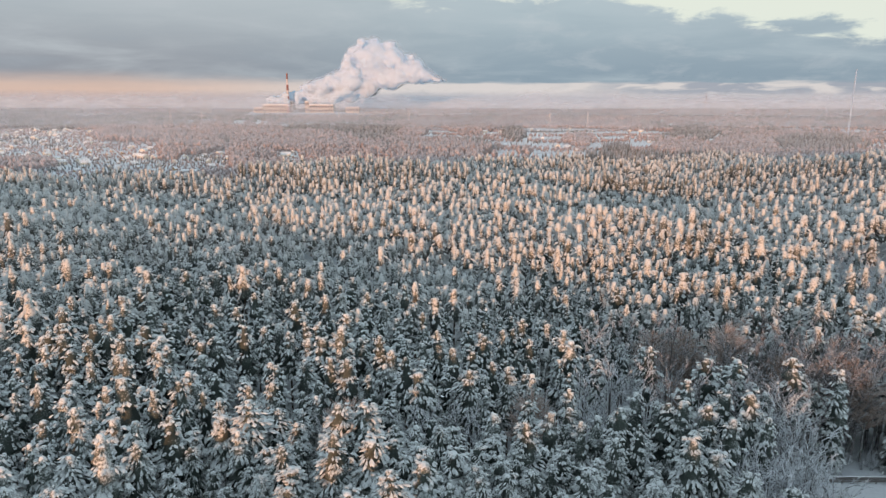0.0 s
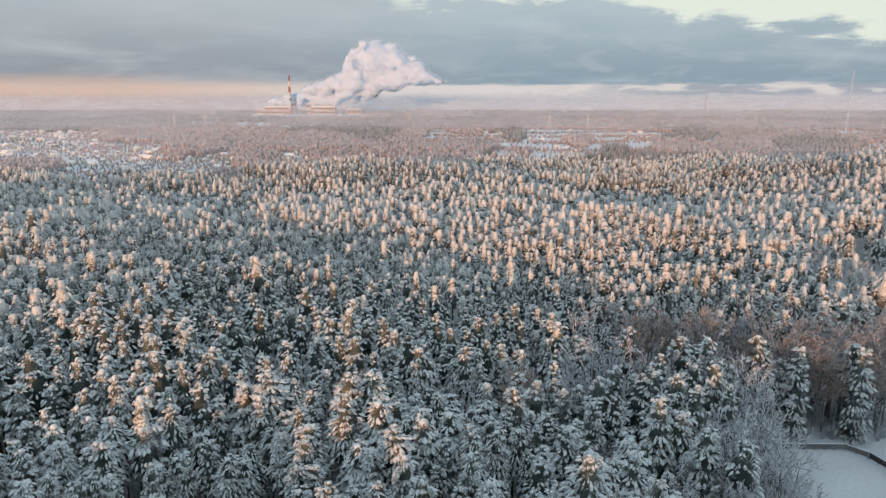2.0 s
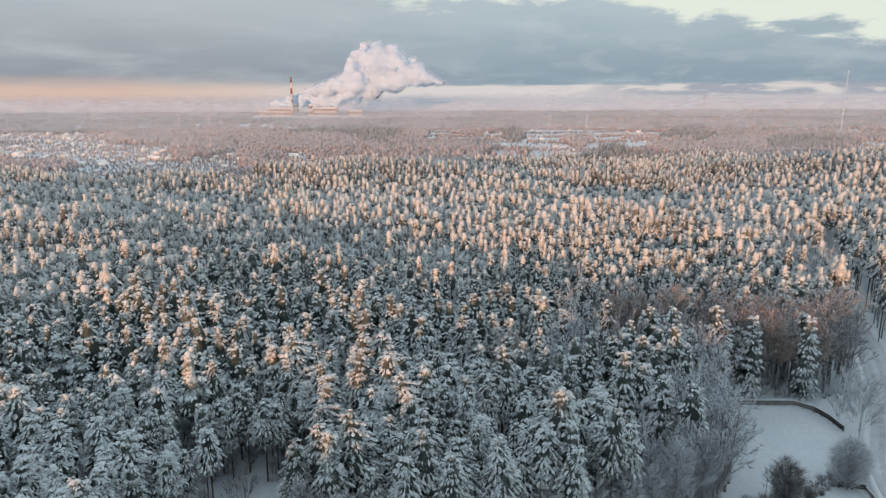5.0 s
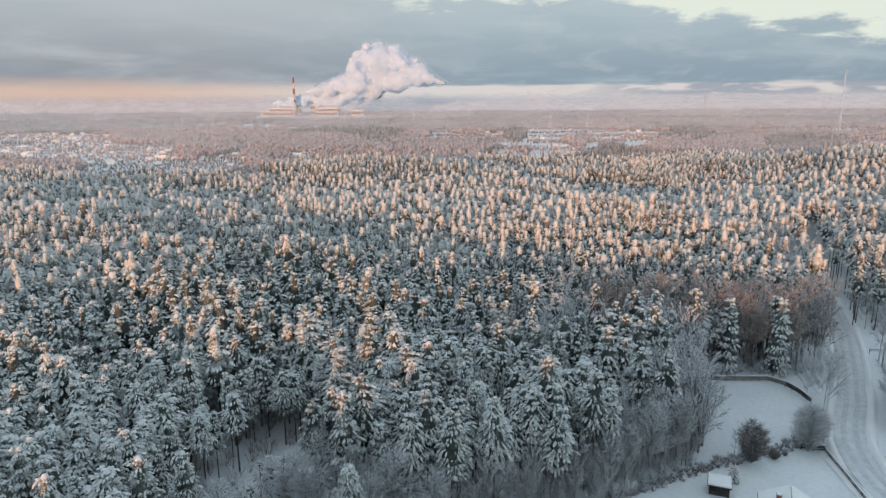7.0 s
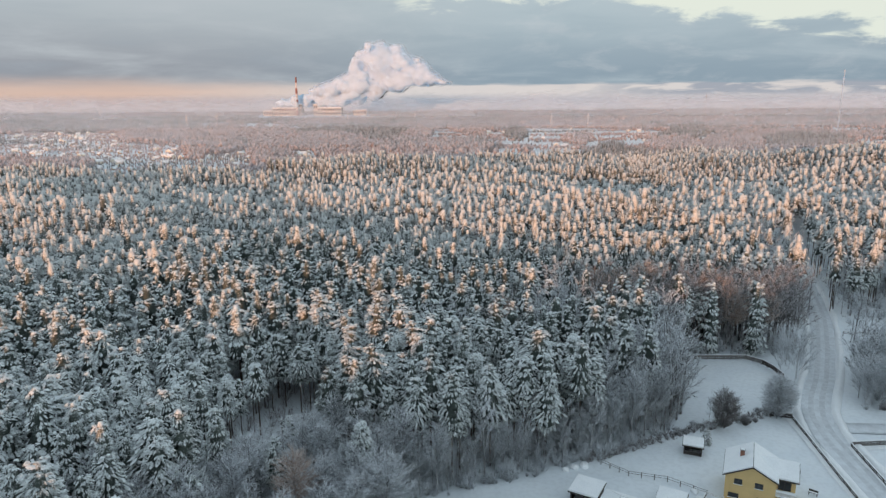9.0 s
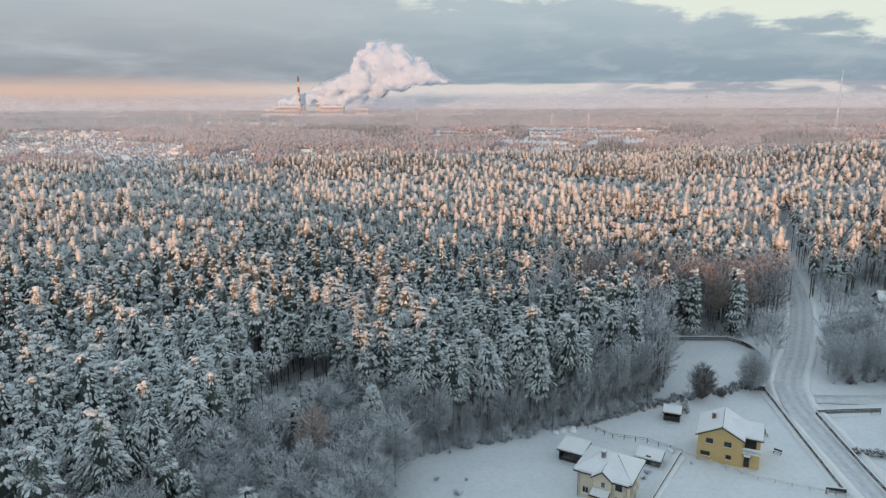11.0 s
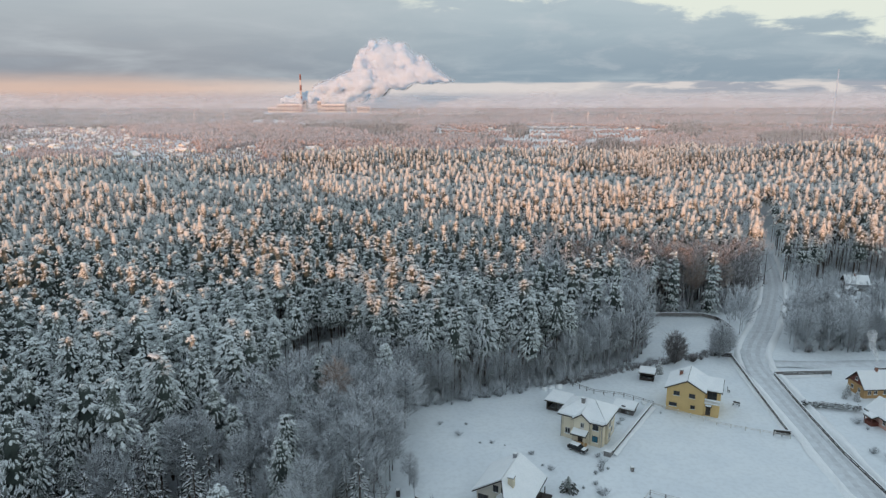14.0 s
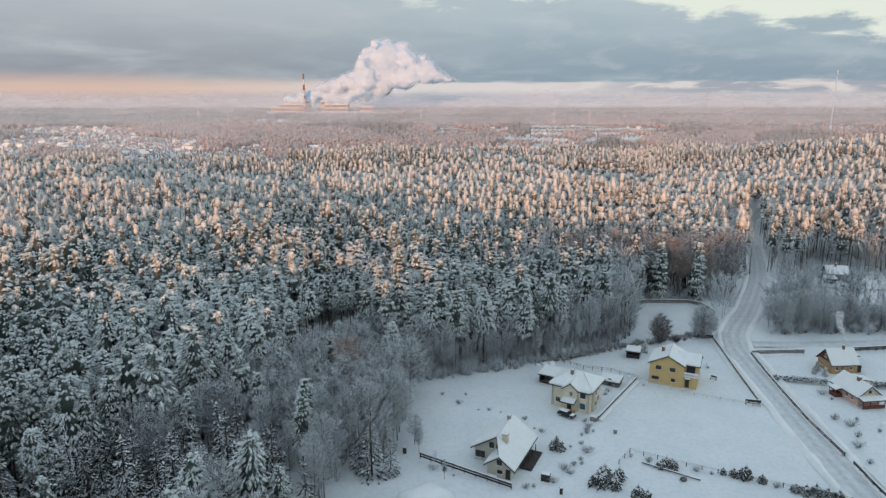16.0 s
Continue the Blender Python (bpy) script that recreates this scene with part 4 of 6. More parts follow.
LEAFLESS_AT = [(-617, 1472, 82, 397, 0.42), (-506, 1697, 118, 390, 0.3), (-382, 1106, 43, 217, 0.36), (-303, 1204, 44, 251, 0.26), (-227, 1231, 65, 275, 0.19), (-131, 985, 62, 151, 0.14), (-11, 952, 63, 217, 0.01), (-438, 790, 30, 80, 0.53), (-500, 800, 22, 100, 0.59), (-330, 900, 12, 60, 0.4), (-216, 815, 15, 138, 0.29),  (73, 1911, 72, 470, -0.04), (291, 2462, 107, 676, -0.12), (224, 1216, 27, 139, -0.19), (329, 1038, 36, 136, -0.33), (466, 1141, 43, 188, -0.41), (-68, 1424, 35, 128, 0.05)]


def within(x, y, places):
    """Inside one of the ovals, with a ragged rim."""
    rim = 1 + .3 * value(x, y, 30, 6.0)
    return np.any([oval(x, y, *p) < rim for p in places], 0)


def land_kind(x, y):
    """0 mixed, 1 houses, 2 snowy field, 3 conifers, 4 leafless wood."""
    k = np.zeros(np.shape(x), int)
    for i, places in enumerate((HOMES_AT, FIELDS_AT, CONIFERS_AT, LEAFLESS_AT)):
        k = np.where(within(x, y, places), i + 1, k)
    return k


q = np.random.default_rng(170)
w1, w2 = grid(-900, 900, 520, 1120, 6.4, 171), grid(-1250, 1250, 1120, 1750, 8.6, 172)
wx, wy = np.concatenate([w1[0], w2[0]]), np.concatenate([w1[1], w2[1]])
ok = in_view(wx, wy) & (wy > north_edge(np.clip(wx, -640, 700)) + 6)
land = land_kind(wx, wy)
patch = np.sin(wx / 95 + 1.9 * np.sin(wy / 210)) * .5 + np.sin(wy / 88 + 1.4 * np.sin(wx / 170 + 1)) * .6 + .35 * value(wx, wy, 40, 5.0)
density = np.choose(land, [np.where(patch > -.35, .9, .1), np.where(patch > .22, .88, .36), np.where(np.sin(wy / 27 + 1.7 * np.sin(wx / 120)) + .5 * value(wx, wy, 40, 5.0) > .5, .75, .02), .97 + 0 * wx, .97 + 0 * wx])
ok &= q.random(len(wx)) < density
wx, wy, land = wx[ok], wy[ok], land[ok]
ws = q.uniform(.8, 1.25, len(wx)) * (1 + .22 * value(wx, wy, 60)) * np.choose(land, [.9, .5, .6, .95, 1.08]) * np.where((wx < -100) & (wy < 1000), .72, 1.0) * np.where(wy > 1120, 1.15, 1.0)
kinds = value(wx, wy, 85, 7.0) + .5 * value(wx, wy, 31, 3.0) + q.normal(0, .12, len(wx)) + np.choose(land, [0, .2, .2, -1.6, 1.6])
for sel, mat, lab, sd, form in ((kinds > -.32, HOAR, "frosted reddish-brown leafless woods beyond the forest", 172, DOME), (kinds <= -.32, WOODPINE, "snowy conifer woods beyond the forest", 173, CONE)):
    r = np.random.default_rng(sd)
    v, f = scatter(form, r.integers(0, len(form), sel.sum()), np.column_stack([wx, wy])[sel], ws[sel], r.uniform(0, 6.3, sel.sum()), tall=ws[sel] * r.uniform(.85, 1.12, sel.sum()) * np.interp(wy[sel], [900, 1400], [1.0, .72]))
    tagged(new("woods", mesh_from("woods", v, f, mat)), lab, "woods", kind="stuff")
hx, hy = grid(-3500, 3500, 1750, 4800, 40, 175)
ok = in_view(hx, hy, 100) & (q.random(len(hx)) < .85 + .55 * value(hx, hy, 260, 1.0) + .25 * value(hx, hy, 90, 4.0)) & ~((np.abs(hx / hy * 3440 + 690) < 290) & (hy > 2750) & (hy < 3520))
hx, hy = hx[ok], hy[ok]
hs = q.uniform(3.6, 4.8, len(hx))
mix = value(hx, hy, 300, 2.0) + q.normal(0, .3, len(hx)) + .25 + np.choose(land_kind(hx, hy), [0, 0, 0, -1.0, 1.0])
woods("woods", hx[mix > 0], hy[mix > 0], hs[mix > 0], HOAR, "frosted reddish woods near the horizon", 176)
woods("woods", hx[mix <= 0], hy[mix <= 0], hs[mix <= 0], WOODPINE, "snowy conifer woods near the horizon", 177)


def village_house(w, d, h, ridge, wall):
    t = thing("village_house", Matrix.Identity(4), "small village house under a thick snowy roof", "house", "houses of the far village")
    part("wall", prism([(-w / 2, -.3), (w / 2, -.3), (w / 2, h), (0, ridge), (-w / 2, h)], -d / 2, d / 2), wall, t)
    s = (ridge - h) / (w / 2)
    roof = prism([(-w / 2 - .6, h - .6 * s), (0, ridge), (w / 2 + .6, h - .6 * s), (w / 2 + .6, h - .6 * s + .55), (0, ridge + .6), (-w / 2 - .6, h - .6 * s + .55)], -d / 2 - .6, d / 2 + .6)
    part("roof", roof, ROOF_SNOW, t, "roof under thick snow")
    for x in (-w / 4, w / 4):
        part("window", box(x - .5, -d / 2 - .05, 1.0, x + .5, -d / 2 + .05, 2.2), GLASS, t)
    part("chimney", box(.6, d * .15, ridge - 1, 1.3, d * .15 + .7, ridge + 1.2), BRICK, t)
    return t


homes = [village_house(9, 11, 3.2, 7.5, GREYWHITE), village_house(8, 9, 3.0, 6.2, TAN), village_house(11, 14, 5.4, 9.0, CREAM), village_house(13, 26, 4.5, 6.5, CONCRETE)]
q = np.random.default_rng(180)
spots, pk = [], []
while len(spots) < 290:
    x, y = q.uniform(-1050, 900), q.uniform(690, 1700)
    land = int(land_kind(np.array(x), np.array(y)))
    if not in_view(x, y, 0) or not (land == 1 or land == 2 and q.random() < .13) or y < north_edge(np.array(np.clip(x, -420, 640))) + 30:
        continue
    if spots and min((x - a) ** 2 + (y - b) ** 2 for a, b in spots) < 16 ** 2:
        continue
    spots.append((x, y))
    pk.append(int(q.choice([0, 1, 2, 3], p=[.4, .35, .2, .05])))
plant(homes, pk, spots, q.uniform(.62, .88, len(spots)), q.uniform(0, 3.14, len(spots)))

# power station
def block(name, x0, x1, z1, y, d, label, bands, wall=CONCRETE):
    t = thing(name, pose((x0 + x1) / 2, y, 0), label, "building", "power station buildings")
    w = x1 - x0
    part("wall", box(-w / 2, 0, -.5, w / 2, d, z1), wall, t)
    part("roof", box(-w / 2 - 1, -1, z1, w / 2 + 1, d + 1, z1 + 2.2), ROOF_SNOW, t, "flat snowy roof")
    n = max(2, int(w / 14))
    for row in range(bands):
        for i in range(n):
            x = -w / 2 + (i + .5) * w / n
            z = z1 * (row + .55) / bands
            part("window", box(x - w / n * .36, -.5, z - z1 / bands * .22, x + w / n * .36, .4, z + z1 / bands * .22), GLASS, t)
    return t


block("boiler_house", -900, -752, 38, 3440, 60, "long pale concrete boiler house with dark glazing", 2)
block("turbine_hall", -945, -900, 24, 3430, 50, "low pale concrete turbine hall", 1)
block("plant_tower", -775, -753, 56, 3436, 40, "pale concrete tower of the boiler house", 3)
block("cooling_block", -692, -672, 54, 3440, 30, "pale narrow concrete tower with snowy roof", 2)
block("process_hall", -672, -552, 38, 3440, 60, "pale concrete process hall half in steam", 2)
block("workshop", -490, -425, 26, 3440, 40, "small pale workshop block with snowy roof", 1)
stack = thing("factory_chimney", pose(-769, 3420, 0), "tall red and white banded factory chimney", "chimney")
for k in range(7):
    z0, z1 = k * 27.0, (k + 1) * 27.0
    part("band", rod(bmesh.new(), (0, 0, z0), (0, 0, z1), 7.5 - .5 * k, 7.5 - .5 * (k + 1), 20), REDBAND if k % 2 == 0 else WHITEBAND, stack, "red painted band" if k % 2 == 0 else "white painted band")
part("rim", rod(bmesh.new(), (0, 0, 187), (0, 0, 190.5), 4.4, 4.4, 20), GREYSTEEL, stack, "dark sooted rim")


# steam over the power station
def puffs(name, spec, seed, material, label, fine=3):
    q = np.random.default_rng(seed)
    base = bmesh.new()
    bmesh.ops.create_icosphere(base, subdivisions=fine, radius=1)
    base.verts.ensure_lookup_table()
    u = np.array([v.co[:] for v in base.verts])
    f = np.array([[v.index for v in x.verts] for x in base.faces])
    base.free()
    s = Shape()
    for x, y, z, rr, fl in spec:
        k = q.uniform(0, 50, 3)
        g = np.array([noise.fractal(Vector(p * 1.7 + k), 1.0, 2.1, 4) for p in u])
        w = u * (1 + .32 * g)[:, None] * rr
        w[:, 2] *= fl
        s.add(w + np.array([x, y, z]), f)
    v, f = s.done()
    return tagged(new(name, mesh_from(name, v, f, material, True)), label, "steam", kind="stuff")


STEAM = vapour("steam", 1.0, .004, (1, 1, 1), None, (.76, .88, .97), 0, .01)
VEIL = vapour("steam_veil", .20, .010, (1, 1, 1), None, (.86, .88, .91), .35, .62)
TOP_X, TOP_Z = [-900, -800, -765, -712, -660, -600, -515, -480, -455, -420, -290, -220, -154, -100, -31, 10], [86, 105, 125, 150, 165, 185, 220, 255, 338, 366, 374, 335, 284, 225, 172, 150]
LOW_X, LOW_Z = [-900, -700, -470, -330, -180, 10], [40, 34, 44, 88, 138, 150]
q = np.random.default_rng(190)
spec = []
for i in range(330):
    x = -880 + 880 * q.random()
    top, low = np.interp(x, TOP_X, TOP_Z), np.interp(x, LOW_X, LOW_Z)
    rr = min(np.interp(x, [-900, -700, -500, -350, -150, 0], [11, 24, 36, 46, 36, 16]) * q.uniform(.55, 1.15), max(9, (top - low) * .5))
    z = q.uniform(low + rr * .8, max(low + rr * .85, top - rr))
    spec.append((x, 3470 + q.uniform(-60, 60), z, rr, q.uniform(.8, 1)))
plume = puffs("steam_plume", spec, 191, STEAM, "billowing white steam drifting from the power station", 2)
melt = plume.modifiers.new("melt", "REMESH")
melt.mode, melt.voxel_size, melt.use_smooth_shade = "VOXEL", 6.0, True
even = plume.modifiers.new("even", "SMOOTH")
even.factor, even.iterations = .6, 12
billow = bpy.data.textures.new("billow", "CLOUDS")
billow.noise_scale, billow.noise_depth = 48.0, 3
curl = plume.modifiers.new("curl", "DISPLACE")
curl.texture, curl.strength, curl.mid_level, curl.texture_coords = billow, 10.0, .70, "GLOBAL"
# a thin outer veil of the same steam round its upper part
veil = puffs("steam_plume", [(x + 6, y, z + 3, rr * 1.06, fl) for x, y, z, rr, fl in spec if z > 120], 191, VEIL, "thin outer veil of drifting white steam", 2)
loose = veil.modifiers.new("melt", "REMESH")
loose.mode, loose.voxel_size, loose.use_smooth_shade = "VOXEL", 9.0, True
smooth_veil = veil.modifiers.new("even", "SMOOTH")
smooth_veil.factor, smooth_veil.iterations = .6, 10
drift = veil.modifiers.new("curl", "DISPLACE")
drift.texture, drift.strength, drift.mid_level, drift.texture_coords = billow, 30.0, .35, "GLOBAL"

# radio mast, distant pylons
def lattice(name, x, y, h, w0, w1, bays, r, material, label, arms=()):
    t = thing(name, pose(x, y, 0), label, "mast")
    c = [(-1, -1), (1, -1), (1, 1), (-1, 1)]
    for a, b in c:
        part("leg", rod(bmesh.new(), (a * w0, b * w0, -.5), (a * w1, b * w1, h), r, r, 5), material, t)
    for k in range(bays):
        z0, z1 = h * k / bays, h * (k + 1) / bays
        u, v = w0 + (w1 - w0) * k / bays, w0 + (w1 - w0) * (k + 1) / bays
        bm = bmesh.new()
        for i in range(4):
            (a, b), (d, e) = c[i], c[(i + 1) % 4]
            rod(bm, (a * u, b * u, z0), (d * v, e * v, z1), r * .6, r * .6, 4)
        part("brace", bm, material, t)
    for z, l in arms:
        part("arm", rod(bmesh.new(), (-l, 0, z), (l, 0, z), r, r, 5), material, t)
    return t


lattice("radio_mast", 763, 1370, 124, 1.0, .55, 22, .22, MASTPAINT, "slender pale lattice radio mast")
lattice("radio_mast", 928, 2500, 90, 1.2, .7, 12, .22, GREYSTEEL, "distant grey lattice radio mast")
for x, y in ((-717, 1860), (-328, 2190), (-610, 1790), (-100, 1980), (250, 1700), (330, 1650)):
    lattice("power_pylon", x, y, 38, 3.0, .6, 5, .28, STEEL, "distant pale steel power pylon", ((28, 6), (33, 5)))

# upright bluish sheets that stand in for the haze of distance, denser further off
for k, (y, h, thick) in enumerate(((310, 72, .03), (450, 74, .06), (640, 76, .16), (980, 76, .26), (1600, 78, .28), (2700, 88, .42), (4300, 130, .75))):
    haze_tint = vapour("haze_tint", thick, .004, (1, 1, 3), (h * .3, h), (.59, .70, .81))
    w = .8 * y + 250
    sheet_ob = sheet("mist_bank", -w, w, -.5, .5, 60, 2, lambda X, Y: X * 0, haze_tint, "upright sheet standing in for haze over the far woods", "stuff")
    me = sheet_ob.data
    co = np.empty(len(me.vertices) * 3, np.float32)
    me.vertices.foreach_get("co", co)
    co = co.reshape(-1, 3)
    x, s = co[:, 0].copy(), co[:, 1].copy()
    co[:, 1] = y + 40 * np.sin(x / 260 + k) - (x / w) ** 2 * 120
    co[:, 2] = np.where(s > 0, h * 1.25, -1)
    me.vertices.foreach_set("co", co.ravel())
    me.update()


# ---- houses ----
def slab(parent, pts, roofing=DARKWOOD, thick=.18, snow=.32, name="roof"):
    """A roof plane with the snow that lies on it."""
    r = part(name, plate(pts, thick), roofing, parent)
    c = sum((Vector(p) for p in pts), Vector()) / len(pts)
    top = [Vector(p) + (c - Vector(p)).normalized() * .10 + Vector((0, 0, snow + .004)) for p in pts]
    bm = plate(top, snow)
    bmesh.ops.bevel(bm, geom=[e for e in bm.edges if e.calc_length() > .5], offset=.10, segments=2, profile=.6, affect="EDGES")
    part("snow_layer", bm, ROOF_SNOW, r, "thick fresh snow")
    return r


def window(parent, x, y, z, w, h, face=0, glass=GLASS, frame_mat=WHITEWOOD, sill=True):
    """Frame, pane and sill; face: degrees by which the wall is turned (0: faces -y)."""
    m = pose(x, y, z, 0, 0, face)
    bm = bmesh.new()
    for a, b, c, d in ((-w / 2, 0, w / 2, .09), (-w / 2, h - .09, w / 2, h), (-w / 2, 0, -w / 2 + .09, h), (w / 2 - .09, 0, w / 2, h), (-.04, 0, .04, h)):
        box(a, -.07, b, c, .02, d, m=m, bm=bm)
    f = part("window", bm, frame_mat, parent)
    part("pane", box(-w / 2 + .05, -.035, .05, w / 2 - .05, -.005, h - .05, m=m), glass, f)
    if sill:
        part("sill", box(-w / 2 - .08, -.16, -.08, w / 2 + .08, .0, 0, m=m), ROOF_SNOW, f, "snowy sill")
    return f


def door(parent, x, y, z, w, h, face=0, material=DARKWOOD):
    m = pose(x, y, z, 0, 0, face)
    d = part("door", box(-w / 2, -.06, 0, w / 2, .02, h, .015, m), material, parent, "dark wooden door")
    part("handle", box(w / 2 - .18, -.11, h * .48, w / 2 - .1, -.065, h * .52, m=m), STEEL, d)
    return d


def chimney(parent, x, y, z0, z1, s, material):
    c = part("chimney", box(x - s / 2, y - s / 2, z0, x + s / 2, y + s / 2, z1, .02), material, parent)
    part("cap", box(x - s / 2 - .08, y - s / 2 - .08, z1, x + s / 2 + .08, y + s / 2 + .08, z1 + .1), GREYSTEEL, c)
    part("snow_cap", box(x - s / 2 - .02, y - s / 2 - .02, z1 + .1, x + s / 2 + .02, y + s / 2 + .02, z1 + .26, .05), ROOF_SNOW, c)
    return c


def gable_roof_x(t, x0, x1, y0, y1, eave, ridge, over=.5):
    """Ridge along x."""
    ym, s = (y0 + y1) / 2, (ridge - eave) / ((y1 - y0) / 2)
    slab(t, [(x0 - over, y0 - over, eave - s * over), (x1 + over, y0 - over, eave - s * over), (x1 + over, ym, ridge), (x0 - over, ym, ridge)])
    slab(t, [(x1 + over, y1 + over, eave - s * over), (x0 - over, y1 + over, eave - s * over), (x0 - over, ym, ridge), (x1 + over, ym, ridge)])


def gable_roof_y(t, x0, x1, y0, y1, eave, ridge, over=.5):
    """Ridge along y."""
    xm, s = (x0 + x1) / 2, (ridge - eave) / ((x1 - x0) / 2)
    slab(t, [(x0 - over, y1 + over, eave - s * over), (x0 - over, y0 - over, eave - s * over), (xm, y0 - over, ridge), (xm, y1 + over, ridge)])
    slab(t, [(x1 + over, y0 - over, eave - s * over), (x1 + over, y1 + over, eave - s * over), (xm, y1 + over, ridge), (xm, y0 - over, ridge)])


def yellow_house():
    t = thing("yellow_house", pose(48.8, 152.9, 0, 0, 0, -25), "ochre-yellow rendered two-storey house under snow", "house")
    part("wall", prism([(0, -.4), (8, -.4), (8, 5.5), (4.2, 7.5), (0, 5.3)], 0, 8.4), YELLOW, t)
    bm = bmesh.new()
    a = [(4.2, y, z) for y, z in ((2.3, -.4), (8.3, -.4), (8.3, 5.3), (5.3, 6.9), (2.3, 5.3))]
    va, vb = [bm.verts.new(p) for p in a], [bm.verts.new((11.1, p[1], p[2])) for p in a]
    bm.faces.new(va), bm.faces.new(vb[::-1])
    for i in range(5):
        bm.faces.new((va[i], va[(i + 1) % 5], vb[(i + 1) % 5], vb[i]))
    part("wing", bm, YELLOW, t)
    part("balcony_base", box(8.003, .3, -.4, 11.1, 2.297, 2.75), YELLOW, t)
    b = part("balcony", box(7.9, .1, 2.75, 11.3, 2.29, 2.92, .02), ROOF_SNOW, t, "snowy balcony slab")
    for x in (8.1, 8.9, 9.7, 10.5, 11.2):
        part("post", box(x - .05, .16, 2.92, x + .05, .26, 3.75), WHITEWOOD, b)
    part("rail", box(8.0, .13, 3.6, 11.3, .29, 3.9, .03), ROOF_SNOW, b, "snow-topped rail")
    part("panel", box(8.05, .19, 3.0, 11.2, .22, 3.5), WHITEWOOD, b, "pale balcony boards")
    s = .51
    slab(t, [(-.5, 8.9, 5.05), (-.5, -.45, 5.05), (4.2, -.45, 7.5), (4.2, 8.9, 7.5)])
    slab(t, [(8.4, -.45, 5.3), (8.4, 2.2, 5.3), (8.4, 8.9, 5.3), (4.2, 8.9, 7.5), (4.2, -.45, 7.5)])
    slab(t, [(7.0, 1.8, 5.05), (11.6, 1.8, 5.05), (11.6, 5.3, 6.95), (5.4, 5.3, 6.95)])
    slab(t, [(11.6, 8.8, 5.05), (6.0, 8.8, 5.05), (5.0, 5.3, 6.95), (11.6, 5.3, 6.95)])
    for x, z, w, h in ((2.1, 3.6, 1.3, 1.0), (5.4, 3.5, 1.3, 1.0), (1.5, .9, 1.7, .85), (5.7, .95, .95, .85)):
        window(t, x, -.004, z, w, h, frame_mat=DARKWOOD)
    window(t, 9.4, 2.29, 3.0, 2.0, 1.9, frame_mat=DARKWOOD, sill=False)
    window(t, 11.104, 5.3, 3.6, 1.2, 1.1, 90)
    window(t, 11.104, 5.3, 1.0, 1.2, 1.1, 90)
    door(t, 8.9, .296, 0, 1.0, 2.1)
    slab(t, [(8.2, -.4, 2.3), (9.6, -.4, 2.3), (9.6, .29, 2.45), (8.2, .29, 2.45)], name="door_canopy", snow=.15, thick=.06)
    chimney(t, 2.4, 4.6, 5.5, 7.9, .7, BRICK)


def cream_house():
    t = thing("cream_house", pose(23.0, 140.1, 0, 0, 0, -30.4), "cream rendered two-storey house with snowy hip roof", "house")
    W, D, E = 8.9, 7.6, 5.5
    part("wall", box(0, 0, -.4, W, D, E), CREAM, t)
    part("bay", prism([(3.0, -.4), (6.2, -.4), (6.2, 5.2), (4.6, 6.5), (3.0, 5.2)], -1.0, -.003), CREAM, t)
    part("corner_bay", box(6.203, -.5, -.4, 8.6, -.003, 5.2), CREAM, t)
    for x in (.1, 2.6):
        part("pilaster", box(x, -.09, 0, x + .35, -.003, E - .1), TRIMCREAM, t, "paler cream strip")
    for x in (6.25, 8.2):
        part("pilaster", box(x, -.58, 0, x + .35, -.503, 5.1), TRIMCREAM, t, "paler cream strip")
    part("pilaster", box(W + .003, 1.2, 0, W + .5, 3.6, 5.2), TRIMCREAM, t, "paler cream side bay")
    for x in (.0, 6.2, 8.75):
        part("downpipe", rod(bmesh.new(), (x, -.15 if x < 1 else -.62, 0), (x, -.15 if x < 1 else -.62, 5.2), .06, .06), GREYSTEEL, t)
    o, z0, z1, ym = .75, E - .35, 7.6, D / 2
    a, b, c, d = (-o, -o, z0), (W + o, -o, z0), (W + o, D + o, z0), (-o, D + o, z0)
    e, f = (3.2, ym, z1), (W - 3.2, ym, z1)
    for pts in ([a, b, f, e], [b, c, f], [c, d, e, f], [d, a, e]):
        slab(t, pts, snow=.4)
    slab(t, [(2.6, .8, 5.0), (2.6, -1.4, 5.0), (4.6, -1.4, 6.55), (4.6, 2.2, 6.75)])
    slab(t, [(6.6, -1.4, 5.0), (6.6, .8, 5.0), (4.6, 2.2, 6.75), (4.6, -1.4, 6.55)])
    slab(t, [(6.2, -1.1, 5.0), (9.3, -1.1, 5.0), (9.3, .5, 5.6), (6.2, .5, 5.6)])
    window(t, 1.4, -.004, .9, 1.1, 1.3)
    window(t, 4.8, -1.004, 3.5, .75, 1.1)
    window(t, 7.4, -.504, 3.4, 1.2, 1.3, frame_mat=DARKWOOD)
    window(t, 7.4, -.504, .8, 1.2, 1.3, glass=BLUEGLASS, frame_mat=DARKWOOD)
    for z in (.8, 3.4):
        window(t, W + .504, 2.4, z, 1.1, 1.3, 90)
        window(t, W + .004, 5.6, z, 1.1, 1.3, 90)
    door(t, 4.5, -1.004, .35, 1.0, 2.05)
    porch = part("porch", box(3.1, -2.6, -.2, 6.0, -1.003, .32, .03), TAN, t, "tan wooden porch deck")
    for x in (3.3, 5.8):
        part("post", box(x - .08, -2.5, .32, x + .08, -2.34, 2.5), TRIMCREAM, porch)
    slab(t, [(2.9, -2.8, 2.5), (6.2, -2.8, 2.5), (6.2, -1.003, 2.95), (2.9, -1.003, 2.95)], name="porch_roof", snow=.3)
    chimney(t, 3.6, 2.6, 6.0, 8.2, .65, STONE)


